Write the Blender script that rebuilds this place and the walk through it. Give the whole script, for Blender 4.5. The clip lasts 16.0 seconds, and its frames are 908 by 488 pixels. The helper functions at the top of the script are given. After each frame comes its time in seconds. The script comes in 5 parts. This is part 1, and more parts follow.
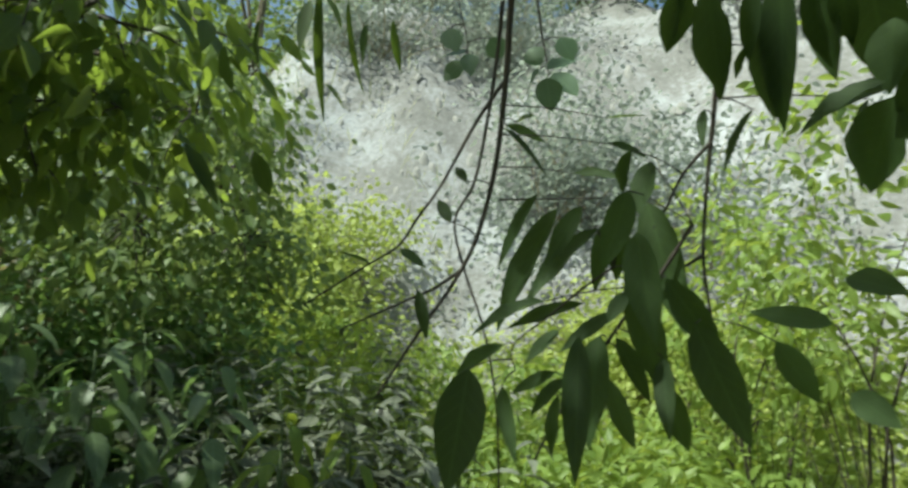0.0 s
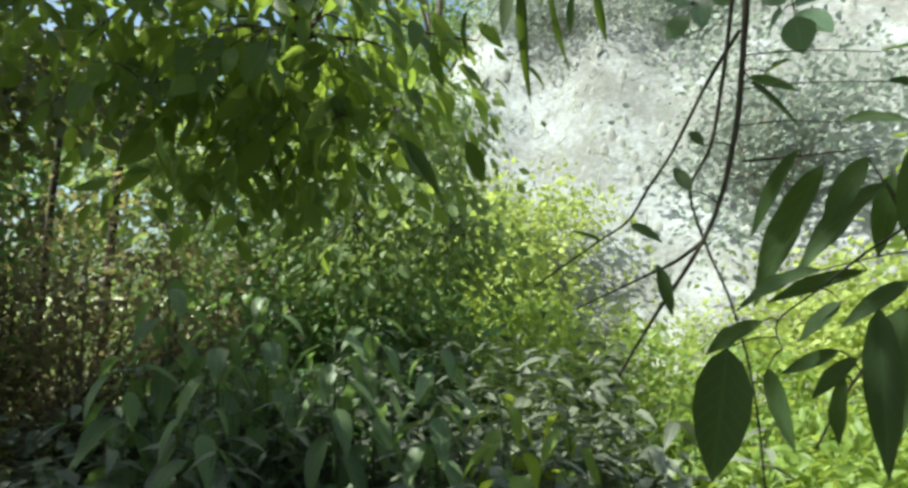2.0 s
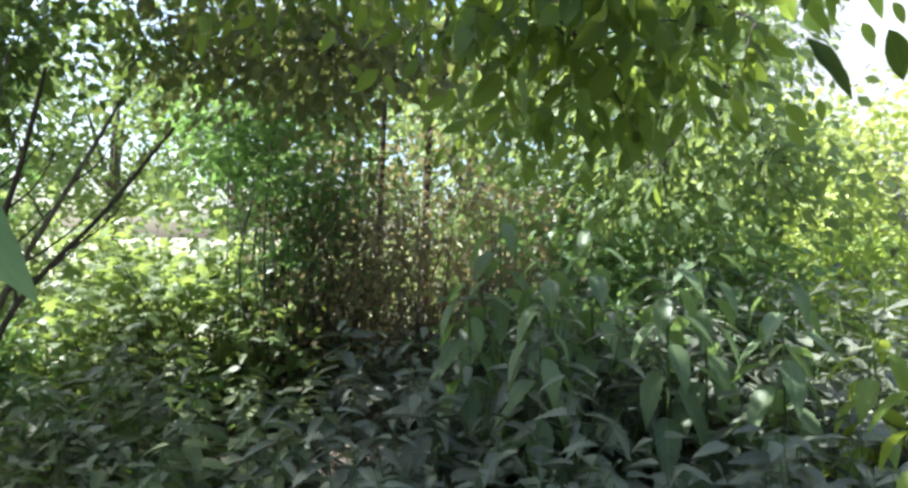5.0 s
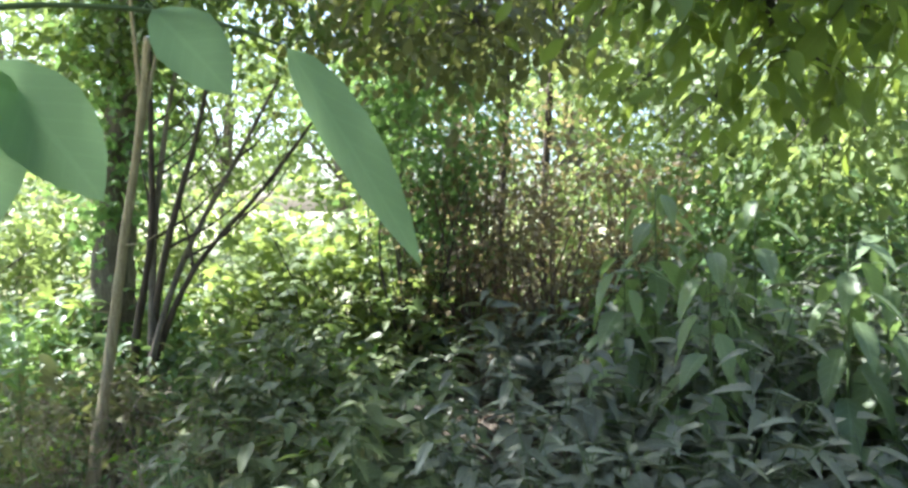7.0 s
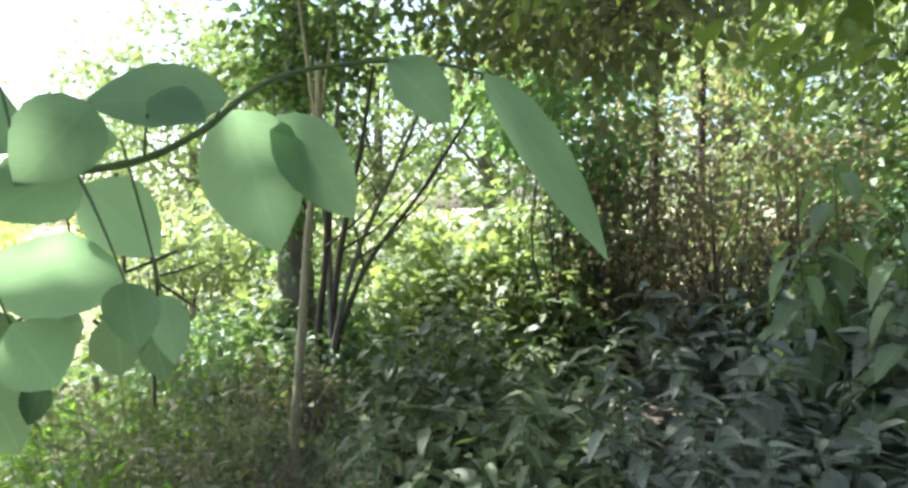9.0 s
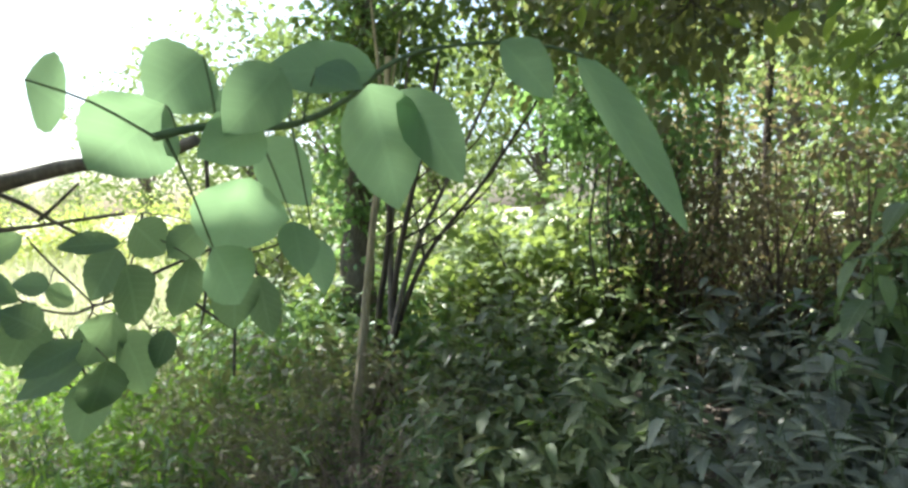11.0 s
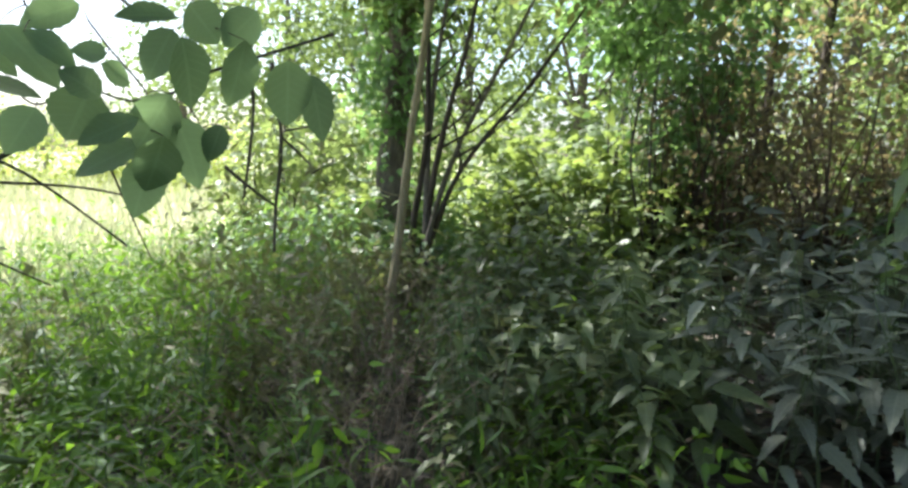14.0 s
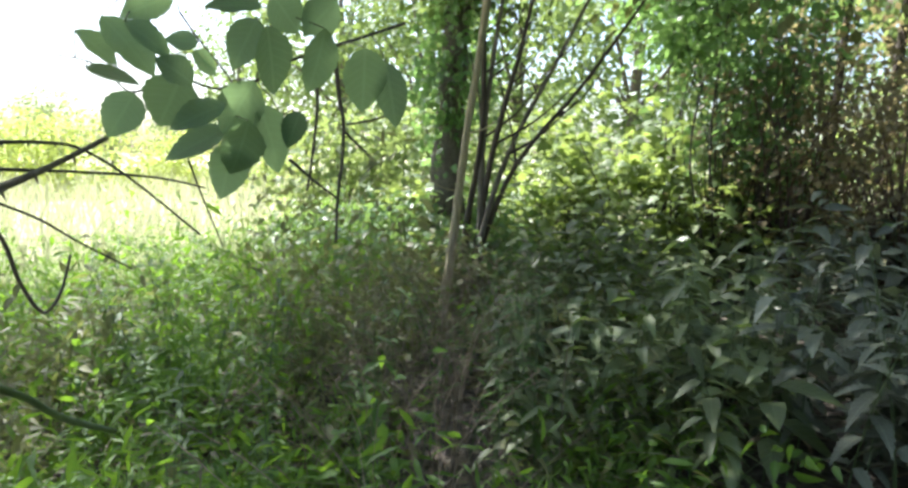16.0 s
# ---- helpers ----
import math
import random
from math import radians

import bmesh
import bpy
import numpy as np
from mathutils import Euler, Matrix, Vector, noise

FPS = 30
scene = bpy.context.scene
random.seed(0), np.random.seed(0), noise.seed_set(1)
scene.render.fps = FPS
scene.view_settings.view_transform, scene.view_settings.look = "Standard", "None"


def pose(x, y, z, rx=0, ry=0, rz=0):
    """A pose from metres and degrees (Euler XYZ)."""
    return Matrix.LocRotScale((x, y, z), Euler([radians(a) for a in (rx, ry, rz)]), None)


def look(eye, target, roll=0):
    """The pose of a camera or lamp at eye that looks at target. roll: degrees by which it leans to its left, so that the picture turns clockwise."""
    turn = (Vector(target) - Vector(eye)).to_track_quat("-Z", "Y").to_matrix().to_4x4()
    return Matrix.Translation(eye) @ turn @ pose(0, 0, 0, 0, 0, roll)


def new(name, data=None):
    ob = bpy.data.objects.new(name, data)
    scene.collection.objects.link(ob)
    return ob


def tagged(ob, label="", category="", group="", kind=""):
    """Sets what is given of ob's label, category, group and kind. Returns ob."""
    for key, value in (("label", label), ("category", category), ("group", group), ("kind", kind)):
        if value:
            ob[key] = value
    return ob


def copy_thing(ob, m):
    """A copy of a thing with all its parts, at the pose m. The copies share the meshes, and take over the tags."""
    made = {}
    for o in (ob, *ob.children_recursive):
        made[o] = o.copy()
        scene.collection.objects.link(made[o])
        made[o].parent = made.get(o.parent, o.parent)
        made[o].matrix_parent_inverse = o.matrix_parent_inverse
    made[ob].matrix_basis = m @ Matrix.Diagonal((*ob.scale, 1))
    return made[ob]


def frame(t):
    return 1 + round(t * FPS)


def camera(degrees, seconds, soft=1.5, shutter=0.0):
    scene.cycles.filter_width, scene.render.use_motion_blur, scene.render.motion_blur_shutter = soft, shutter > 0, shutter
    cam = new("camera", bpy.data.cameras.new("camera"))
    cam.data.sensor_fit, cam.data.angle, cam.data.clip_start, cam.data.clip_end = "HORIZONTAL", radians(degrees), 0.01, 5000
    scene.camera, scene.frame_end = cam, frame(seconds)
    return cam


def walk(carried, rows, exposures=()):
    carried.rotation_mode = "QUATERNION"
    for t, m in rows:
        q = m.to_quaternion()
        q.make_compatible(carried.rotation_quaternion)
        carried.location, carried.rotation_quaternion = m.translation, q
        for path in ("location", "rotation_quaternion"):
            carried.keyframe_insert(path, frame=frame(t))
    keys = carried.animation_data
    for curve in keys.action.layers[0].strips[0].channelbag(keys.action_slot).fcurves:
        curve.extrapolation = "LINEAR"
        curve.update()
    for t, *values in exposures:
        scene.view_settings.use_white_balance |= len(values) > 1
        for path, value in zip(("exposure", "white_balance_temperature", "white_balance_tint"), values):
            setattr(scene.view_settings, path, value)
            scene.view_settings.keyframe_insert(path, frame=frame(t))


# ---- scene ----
cam = camera(73.4, 16.0, soft=2.8, shutter=0.25)
PATH = [
    (0.0, (0.4897, -0.1305, 1.6249), (2.5236, 2.0379, 2.0265), 2.84),
    (0.5, (0.4895, -0.0707, 1.6264), (2.2130, 2.3628, 1.9540), 1.68),
    (1.0, (0.4731, -0.0634, 1.6093), (1.9803, 2.5140, 1.9014), 1.62),
    (1.5, (0.4740, -0.0541, 1.6138), (2.0263, 2.4938, 1.9273), 3.11),
    (2.0, (0.4334, -0.0616, 1.6163), (1.7264, 2.6300, 1.9056), 1.06),
    (2.5, (0.4224, -0.0657, 1.6091), (1.4197, 2.7578, 1.7905), -0.49),
    (3.0, (0.4169, -0.0806, 1.5985), (1.0955, 2.8404, 1.6828), -0.77),
    (3.5, (0.3130, -0.0510, 1.5464), (0.5738, 2.9376, 1.5456), -2.03),
    (3.7, (0.2511, -0.0335, 1.5413), (0.5083, 2.9554, 1.5326), -2.00),
    (5.8, (0.0446, 0.0648, 1.5773), (-0.1696, 3.0570, 1.5441), 2.42),
    (6.0, (-0.0225, 0.0639, 1.5741), (-0.3104, 3.0494, 1.5116), 2.41),
    (6.5, (-0.1257, 0.0355, 1.5583), (-0.4642, 3.0157, 1.4982), 2.13),
    (7.0, (-0.2333, -0.0009, 1.5512), (-0.5876, 2.9744, 1.4017), 0.75),
    (7.5, (-0.2484, -0.0253, 1.5597), (-0.8125, 2.9177, 1.4183), 0.75),
    (8.0, (-0.2614, -0.0640, 1.5653), (-1.0658, 2.8237, 1.4446), -0.35),
    (8.5, (-0.2641, -0.0925, 1.5636), (-1.2086, 2.7515, 1.4238), -1.59),
    (9.0, (-0.2808, -0.1004, 1.5661), (-1.3196, 2.7087, 1.3936), -2.49),
    (9.5, (-0.2980, -0.1219, 1.5659), (-1.4597, 2.6399, 1.4141), -2.92),
    (9.7, (-0.3048, -0.1392, 1.5743), (-1.5089, 2.6034, 1.4066), -2.72),
    (11.8, (-0.3162, -0.2236, 1.4608), (-1.5650, 2.4985, 1.2861), -0.68),
    (12.0, (-0.3439, -0.2215, 1.4375), (-1.5663, 2.5096, 1.2206), -0.23),
    (12.5, (-0.3628, -0.2166, 1.3262), (-1.6112, 2.4987, 1.0639), 0.69),
    (13.0, (-0.3309, -0.2254, 1.3067), (-1.6113, 2.4681, 0.9813), 0.83),
    (13.5, (-0.3360, -0.2248, 1.2401), (-1.7034, 2.4204, 0.8753), 1.04),
    (14.0, (-0.3558, -0.2345, 1.2297), (-1.7376, 2.3955, 0.8128), 1.01),
    (14.5, (-0.3671, -0.2388, 1.2154), (-1.7874, 2.3706, 0.7990), 1.01),
    (15.0, (-0.3612, -0.2488, 1.2043), (-1.8516, 2.3223, 0.7946), 1.04),
    (15.5, (-0.3864, -0.2679, 1.2051), (-1.9333, 2.2676, 0.7825), 0.97),
    (16.0, (-0.3857, -0.2751, 1.1976), (-1.9708, 2.2370, 0.7766), 0.91),
]

# ---------------------------------------------------------------- light
EXPOSURE = 1.5
walk(cam, [(t, look(eye, target, roll)) for t, eye, target, roll in PATH],
     exposures=[(0.0, EXPOSURE - 1.16, 6350, -12), (1.5, EXPOSURE - 0.76, 6350, -11), (3.5, EXPOSURE - 0.34, 6350, -4), (6.0, EXPOSURE + 0.52, 5500, 10), (7.3, EXPOSURE + 0.70, 5850, 8), (9.5, EXPOSURE + 0.46, 5850, 8), (12.5, EXPOSURE + 0.06, 5950, 6), (16.0, EXPOSURE + 0.24, 5950, 7)])

SUN_AZ, SUN_EL = 75.0, 54.0          # degrees to the left of straight ahead, and up
sun_dir = Vector((-math.sin(radians(SUN_AZ)) * math.cos(radians(SUN_EL)),
                  math.cos(radians(SUN_AZ)) * math.cos(radians(SUN_EL)), math.sin(radians(SUN_EL))))
world = bpy.data.worlds.new("sky")
scene.world = world
world.use_nodes = True
wn = world.node_tree
sky = wn.nodes.new("ShaderNodeTexSky")
sky.sky_type, sky.sun_disc = "NISHITA", False
sky.sun_elevation, sky.sun_rotation = radians(SUN_EL), radians(-SUN_AZ)
sky.dust_density = 3.5
wn.nodes["Background"].inputs["Strength"].default_value = 0.12
wn.links.new(sky.outputs[0], wn.nodes["Background"].inputs["Color"])
sun = new("sun", bpy.data.lights.new("sun", "SUN"))
sun.data.energy, sun.data.angle, sun.data.color = 5.0, radians(0.6), (1.0, 0.95, 0.86)
sun.matrix_world = look((0, 0, 30), Vector((0, 0, 30)) - sun_dir)


# ---------------------------------------------------------------- materials
def nodes_of(name):
    m = bpy.data.materials.new(name)
    m.use_nodes = True
    n = m.node_tree.nodes
    n.clear()
    return m, n, m.node_tree.links


def node(n, kind, **sockets):
    k = n.new(kind)
    for key, value in sockets.items():
        k.inputs[key.replace("_", " ")].default_value = value
    return k


def math_node(n, l, op, a, b=0.0):
    k = n.new("ShaderNodeMath")
    k.operation = op
    for i, v in enumerate((a, b)):
        if isinstance(v, (int, float)):
            k.inputs[i].default_value = v
        else:
            l.new(v, k.inputs[i])
    return k.outputs[0]


def ramp(n, l, fac, stops):
    k = n.new("ShaderNodeValToRGB")
    e = k.color_ramp.elements
    while len(e) < len(stops):
        e.new(0.5)
    for el, (p, c) in zip(e, stops):
        el.position, el.color = p, (*c, 1)
    l.new(fac, k.inputs[0])
    return k.outputs[0]


def leaf_material(name, dark, light, glow, through_share=0.38, rough=0.42, pieces=False, vein=0.25):
    """Leaf: two greens varied leaf by leaf, a pale midrib and side veins, light shining through."""
    m, n, l = nodes_of(name)
    if pieces:
        rnd = n.new("ShaderNodeObjectInfo").outputs["Random"]
    else:
        rnd = n.new("ShaderNodeNewGeometry").outputs["Random Per Island"]
    at = n.new("ShaderNodeAttribute")
    at.attribute_name = "blade"
    sep = n.new("ShaderNodeSeparateXYZ")
    l.new(at.outputs["Vector"], sep.inputs[0])
    au = math_node(n, l, "ABSOLUTE", sep.outputs[0])
    rib = math_node(n, l, "LESS_THAN", au, 0.07)
    wave = math_node(n, l, "SINE", math_node(n, l, "SUBTRACT", math_node(n, l, "MULTIPLY", sep.outputs[1], 52.0),
                                             math_node(n, l, "MULTIPLY", au, 11.0)))
    side = math_node(n, l, "GREATER_THAN", wave, 0.86)
    veins = math_node(n, l, "MAXIMUM", rib, math_node(n, l, "MULTIPLY", side, 0.6))
    tc = n.new("ShaderNodeTexCoord")
    big = node(n, "ShaderNodeTexNoise", Scale=2.2, Detail=3.0)
    fine = node(n, "ShaderNodeTexNoise", Scale=90.0, Detail=3.0)
    l.new(tc.outputs["Object"], big.inputs["Vector"])
    l.new(tc.outputs["Object"], fine.inputs["Vector"])
    mixv = math_node(n, l, "ADD", math_node(n, l, "MULTIPLY", rnd, 0.62),
                     math_node(n, l, "ADD", math_node(n, l, "MULTIPLY", big.outputs[0], 0.35),
                               math_node(n, l, "SUBTRACT", math_node(n, l, "MULTIPLY", fine.outputs[0], 0.3), 0.15)))
    col = ramp(n, l, mixv, [(0.1, dark), (0.62, light), (0.97, [min(1, c * 1.5) for c in light])])
    vm = n.new("ShaderNodeMix")
    vm.data_type = "RGBA"
    l.new(math_node(n, l, "MULTIPLY", veins, vein), vm.inputs[0])
    l.new(col, vm.inputs[6])
    vm.inputs[7].default_value = (*[min(1, c * 2.2) for c in light], 1)
    pr = node(n, "ShaderNodeBsdfPrincipled", Roughness=rough)
    l.new(vm.outputs[2], pr.inputs["Base Color"])
    rr = node(n, "ShaderNodeMapRange", To_Min=rough - 0.1, To_Max=rough + 0.2)
    l.new(fine.outputs[0], rr.inputs[0])
    l.new(rr.outputs[0], pr.inputs["Roughness"])
    bump = node(n, "ShaderNodeBump", Strength=0.35, Distance=0.003)
    l.new(math_node(n, l, "SUBTRACT", math_node(n, l, "MULTIPLY", fine.outputs[0], 0.5), veins), bump.inputs["Height"])
    l.new(bump.outputs[0], pr.inputs["Normal"])
    tr = n.new("ShaderNodeBsdfTranslucent")
    gl = n.new("ShaderNodeMix")
    gl.data_type, gl.blend_type = "RGBA", "MULTIPLY"
    gl.inputs[0].default_value = 0.75
    gl.inputs[6].default_value = (*glow, 1)
    bright = ramp(n, l, mixv, [(0.0, (0.55, 0.55, 0.5)), (0.9, (1.0, 1.0, 0.9))])
    l.new(bright, gl.inputs[7])
    l.new(gl.outputs[2], tr.inputs[0])
    mx = n.new("ShaderNodeMixShader")
    mx.inputs[0].default_value = through_share
    l.new(pr.outputs[0], mx.inputs[1])
    l.new(tr.outputs[0], mx.inputs[2])
    out = n.new("ShaderNodeOutputMaterial")
    l.new(mx.outputs[0], out.inputs[0])
    return m


def solid_material(name, stops, scale=6.0, stretch=(1, 1, 1), rough=0.85, bump_scale=40.0, bump_depth=0.006):
    """Bark, soil and stone: a noise of two sizes through a colour ramp, with relief."""
    m, n, l = nodes_of(name)
    tc = n.new("ShaderNodeTexCoord")
    mp = n.new("ShaderNodeMapping")
    mp.inputs["Scale"].default_value = stretch
    l.new(tc.outputs["Object"], mp.inputs[0])
    a = node(n, "ShaderNodeTexNoise", Scale=scale, Detail=6.0, Roughness=0.65)
    b = node(n, "ShaderNodeTexNoise", Scale=bump_scale, Detail=5.0, Roughness=0.7)
    for k in (a, b):
        l.new(mp.outputs[0], k.inputs["Vector"])
    mixv = math_node(n, l, "ADD", math_node(n, l, "MULTIPLY", a.outputs[0], 0.65), math_node(n, l, "MULTIPLY", b.outputs[0], 0.35))
    col = ramp(n, l, mixv, stops)
    pr = node(n, "ShaderNodeBsdfPrincipled", Roughness=rough)
    l.new(col, pr.inputs["Base Color"])
    bump = node(n, "ShaderNodeBump", Strength=0.9, Distance=bump_depth)
    l.new(mixv, bump.inputs["Height"])
    l.new(bump.outputs[0], pr.inputs["Normal"])
    out = n.new("ShaderNodeOutputMaterial")
    l.new(pr.outputs[0], out.inputs[0])
    return m


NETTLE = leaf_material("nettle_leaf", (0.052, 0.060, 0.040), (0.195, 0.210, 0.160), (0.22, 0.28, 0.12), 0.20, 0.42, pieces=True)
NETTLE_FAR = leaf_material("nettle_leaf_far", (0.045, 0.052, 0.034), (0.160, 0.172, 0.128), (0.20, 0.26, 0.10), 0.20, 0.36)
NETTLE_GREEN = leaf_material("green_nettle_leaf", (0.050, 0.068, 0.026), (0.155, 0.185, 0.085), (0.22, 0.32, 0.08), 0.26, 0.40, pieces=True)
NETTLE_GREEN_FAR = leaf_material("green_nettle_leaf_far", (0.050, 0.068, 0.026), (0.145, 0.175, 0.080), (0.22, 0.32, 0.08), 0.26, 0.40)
HERB = leaf_material("herb_leaf", (0.030, 0.074, 0.010), (0.088, 0.165, 0.026), (0.34, 0.58, 0.05), 0.40, 0.5)
HERB_DULL = leaf_material("dull_herb_leaf", (0.078, 0.080, 0.036), (0.19, 0.188, 0.095), (0.30, 0.34, 0.10), 0.32, 0.5)
HERB_P = leaf_material("herb_leaf_piece", (0.028, 0.062, 0.014), (0.066, 0.120, 0.028), (0.20, 0.36, 0.04), 0.36, 0.5, pieces=True)
MAPLE = leaf_material("maple_leaf", (0.065, 0.105, 0.035), (0.135, 0.19, 0.065), (0.40, 0.50, 0.12), 0.45, 0.45)
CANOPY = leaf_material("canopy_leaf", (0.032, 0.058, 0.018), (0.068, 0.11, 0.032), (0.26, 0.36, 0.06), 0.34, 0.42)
NEAR_CANOPY = leaf_material("bough_leaf", (0.034, 0.062, 0.018), (0.075, 0.12, 0.034), (0.40, 0.52, 0.08), 0.50, 0.42)
DULL_CANOPY = leaf_material("dull_canopy_leaf", (0.050, 0.062, 0.026), (0.105, 0.118, 0.050), (0.34, 0.36, 0.11), 0.38, 0.42)
BOUGH_P = leaf_material("bough_leaf_piece", (0.045, 0.085, 0.020), (0.10, 0.16, 0.040), (0.40, 0.50, 0.08), 0.46, 0.40, pieces=True)
# lit counterpart of the canopy leaf: sunshine painted as paler yellow-green
SUN_TONED = leaf_material("sun_toned_leaf", (0.070, 0.115, 0.040), (0.145, 0.20, 0.075), (0.42, 0.52, 0.16), 0.42, 0.45)
IVY_SUN = leaf_material("trunk_ivy_leaf", (0.055, 0.115, 0.045), (0.13, 0.22, 0.085), (0.32, 0.52, 0.14), 0.42, 0.34)
BROWNISH = leaf_material("dull_leaf", (0.085, 0.068, 0.040), (0.19, 0.155, 0.090), (0.46, 0.38, 0.18), 0.42, 0.42)
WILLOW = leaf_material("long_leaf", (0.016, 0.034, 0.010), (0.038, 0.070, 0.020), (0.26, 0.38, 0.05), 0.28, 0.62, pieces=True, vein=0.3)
BROAD = leaf_material("broad_leaf", (0.072, 0.130, 0.076), (0.13, 0.210, 0.125), (0.38, 0.58, 0.30), 0.46, 0.5, pieces=True, vein=0.15)
ROSE = leaf_material("rose_leaf", (0.050, 0.090, 0.056), (0.105, 0.16, 0.105), (0.34, 0.50, 0.22), 0.38, 0.42, pieces=True)
# yellow-green version of the balsam leaf, with sunlight put into the colour
BALSAM_SUN = leaf_material("balsam_leaf_sun_in_colour", (0.10, 0.16, 0.03), (0.17, 0.25, 0.05), (0.5, 0.6, 0.08), 0.42, 0.45, pieces=True)
BALSAM = leaf_material("balsam_leaf", (0.085, 0.125, 0.060), (0.19, 0.25, 0.13), (0.34, 0.50, 0.14), 0.34, 0.36, pieces=True)
# bluish grey-green leaf: the haze over the bank is put into its colour
HAZE_LEAF = leaf_material("haze_toned_leaf", (0.15, 0.168, 0.155), (0.21, 0.23, 0.215), (0.46, 0.52, 0.47), 0.5, 0.55)
# strong sun on the open ground, painted as a very light yellow-green leaf
GLADE_SUN = leaf_material("glade_leaf_sun_in_colour", (0.20, 0.26, 0.06), (0.36, 0.42, 0.13), (0.62, 0.70, 0.18), 0.46, 0.45)
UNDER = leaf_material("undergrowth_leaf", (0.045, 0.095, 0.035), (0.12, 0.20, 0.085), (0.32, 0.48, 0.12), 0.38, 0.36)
# brighter, yellower copy of the undergrowth leaf: sunlight put into the colour
UNDER_SUN_TONE = leaf_material("undergrowth_leaf_sun_in_colour", (0.11, 0.175, 0.04), (0.22, 0.30, 0.08), (0.55, 0.66, 0.13), 0.46, 0.40)
FARLEAF = leaf_material("far_leaf", (0.07, 0.12, 0.045), (0.13, 0.19, 0.07), (0.35, 0.45, 0.12), 0.35, 0.6)
GRASS = leaf_material("grass_blade", (0.21, 0.24, 0.12), (0.42, 0.42, 0.27), (0.58, 0.60, 0.36), 0.38, 0.5)
DRYLEAF = leaf_material("dry_leaf", (0.095, 0.072, 0.056), (0.25, 0.195, 0.15), (0.3, 0.22, 0.12), 0.15, 0.7)
BARK = solid_material("bark", [(0.3, (0.045, 0.038, 0.028)), (0.5, (0.13, 0.11, 0.085)), (0.7, (0.24, 0.215, 0.17))], 9, (3, 3, 0.7), 0.9, 45)
DARK_BARK = solid_material("dark_bark", [(0.3, (0.022, 0.016, 0.011)), (0.5, (0.060, 0.045, 0.032)), (0.75, (0.11, 0.085, 0.065))], 9, (3, 3, 0.7), 0.9, 45)
PALE_BARK = solid_material("pale_bark", [(0.3, (0.11, 0.085, 0.045)), (0.5, (0.27, 0.225, 0.135)), (0.72, (0.40, 0.35, 0.23))], 12, (4, 4, 0.8), 0.85, 60, 0.003)
TWIG = solid_material("twig_bark", [(0.3, (0.022, 0.018, 0.014)), (0.6, (0.065, 0.052, 0.040)), (0.8, (0.11, 0.09, 0.07))], 25, (1, 1, 1), 0.7, 120, 0.001)
RED_TWIG = solid_material("reddish_twig_bark", [(0.3, (0.05, 0.032, 0.022)), (0.6, (0.13, 0.085, 0.058)), (0.8, (0.20, 0.14, 0.10))], 25, (1, 1, 1), 0.7, 120, 0.001)
GREEN_STEM = solid_material("green_stem", [(0.3, (0.05, 0.085, 0.028)), (0.7, (0.12, 0.17, 0.065))], 20, (1, 1, 1), 0.6, 90, 0.001)
# the bluish last stop is haze painted into the pale bank
BANK = solid_material("stony_bank", [(0.36, (0.13, 0.13, 0.125)), (0.48, (0.21, 0.205, 0.205)), (0.60, (0.37, 0.38, 0.41))], 0.45, (1, 1, 1), 0.95, 9, 0.03)
STONE = solid_material("pale_stone", [(0.3, (0.20, 0.195, 0.185)), (0.7, (0.34, 0.335, 0.33))], 5, (1, 1, 1), 0.9, 30, 0.01)


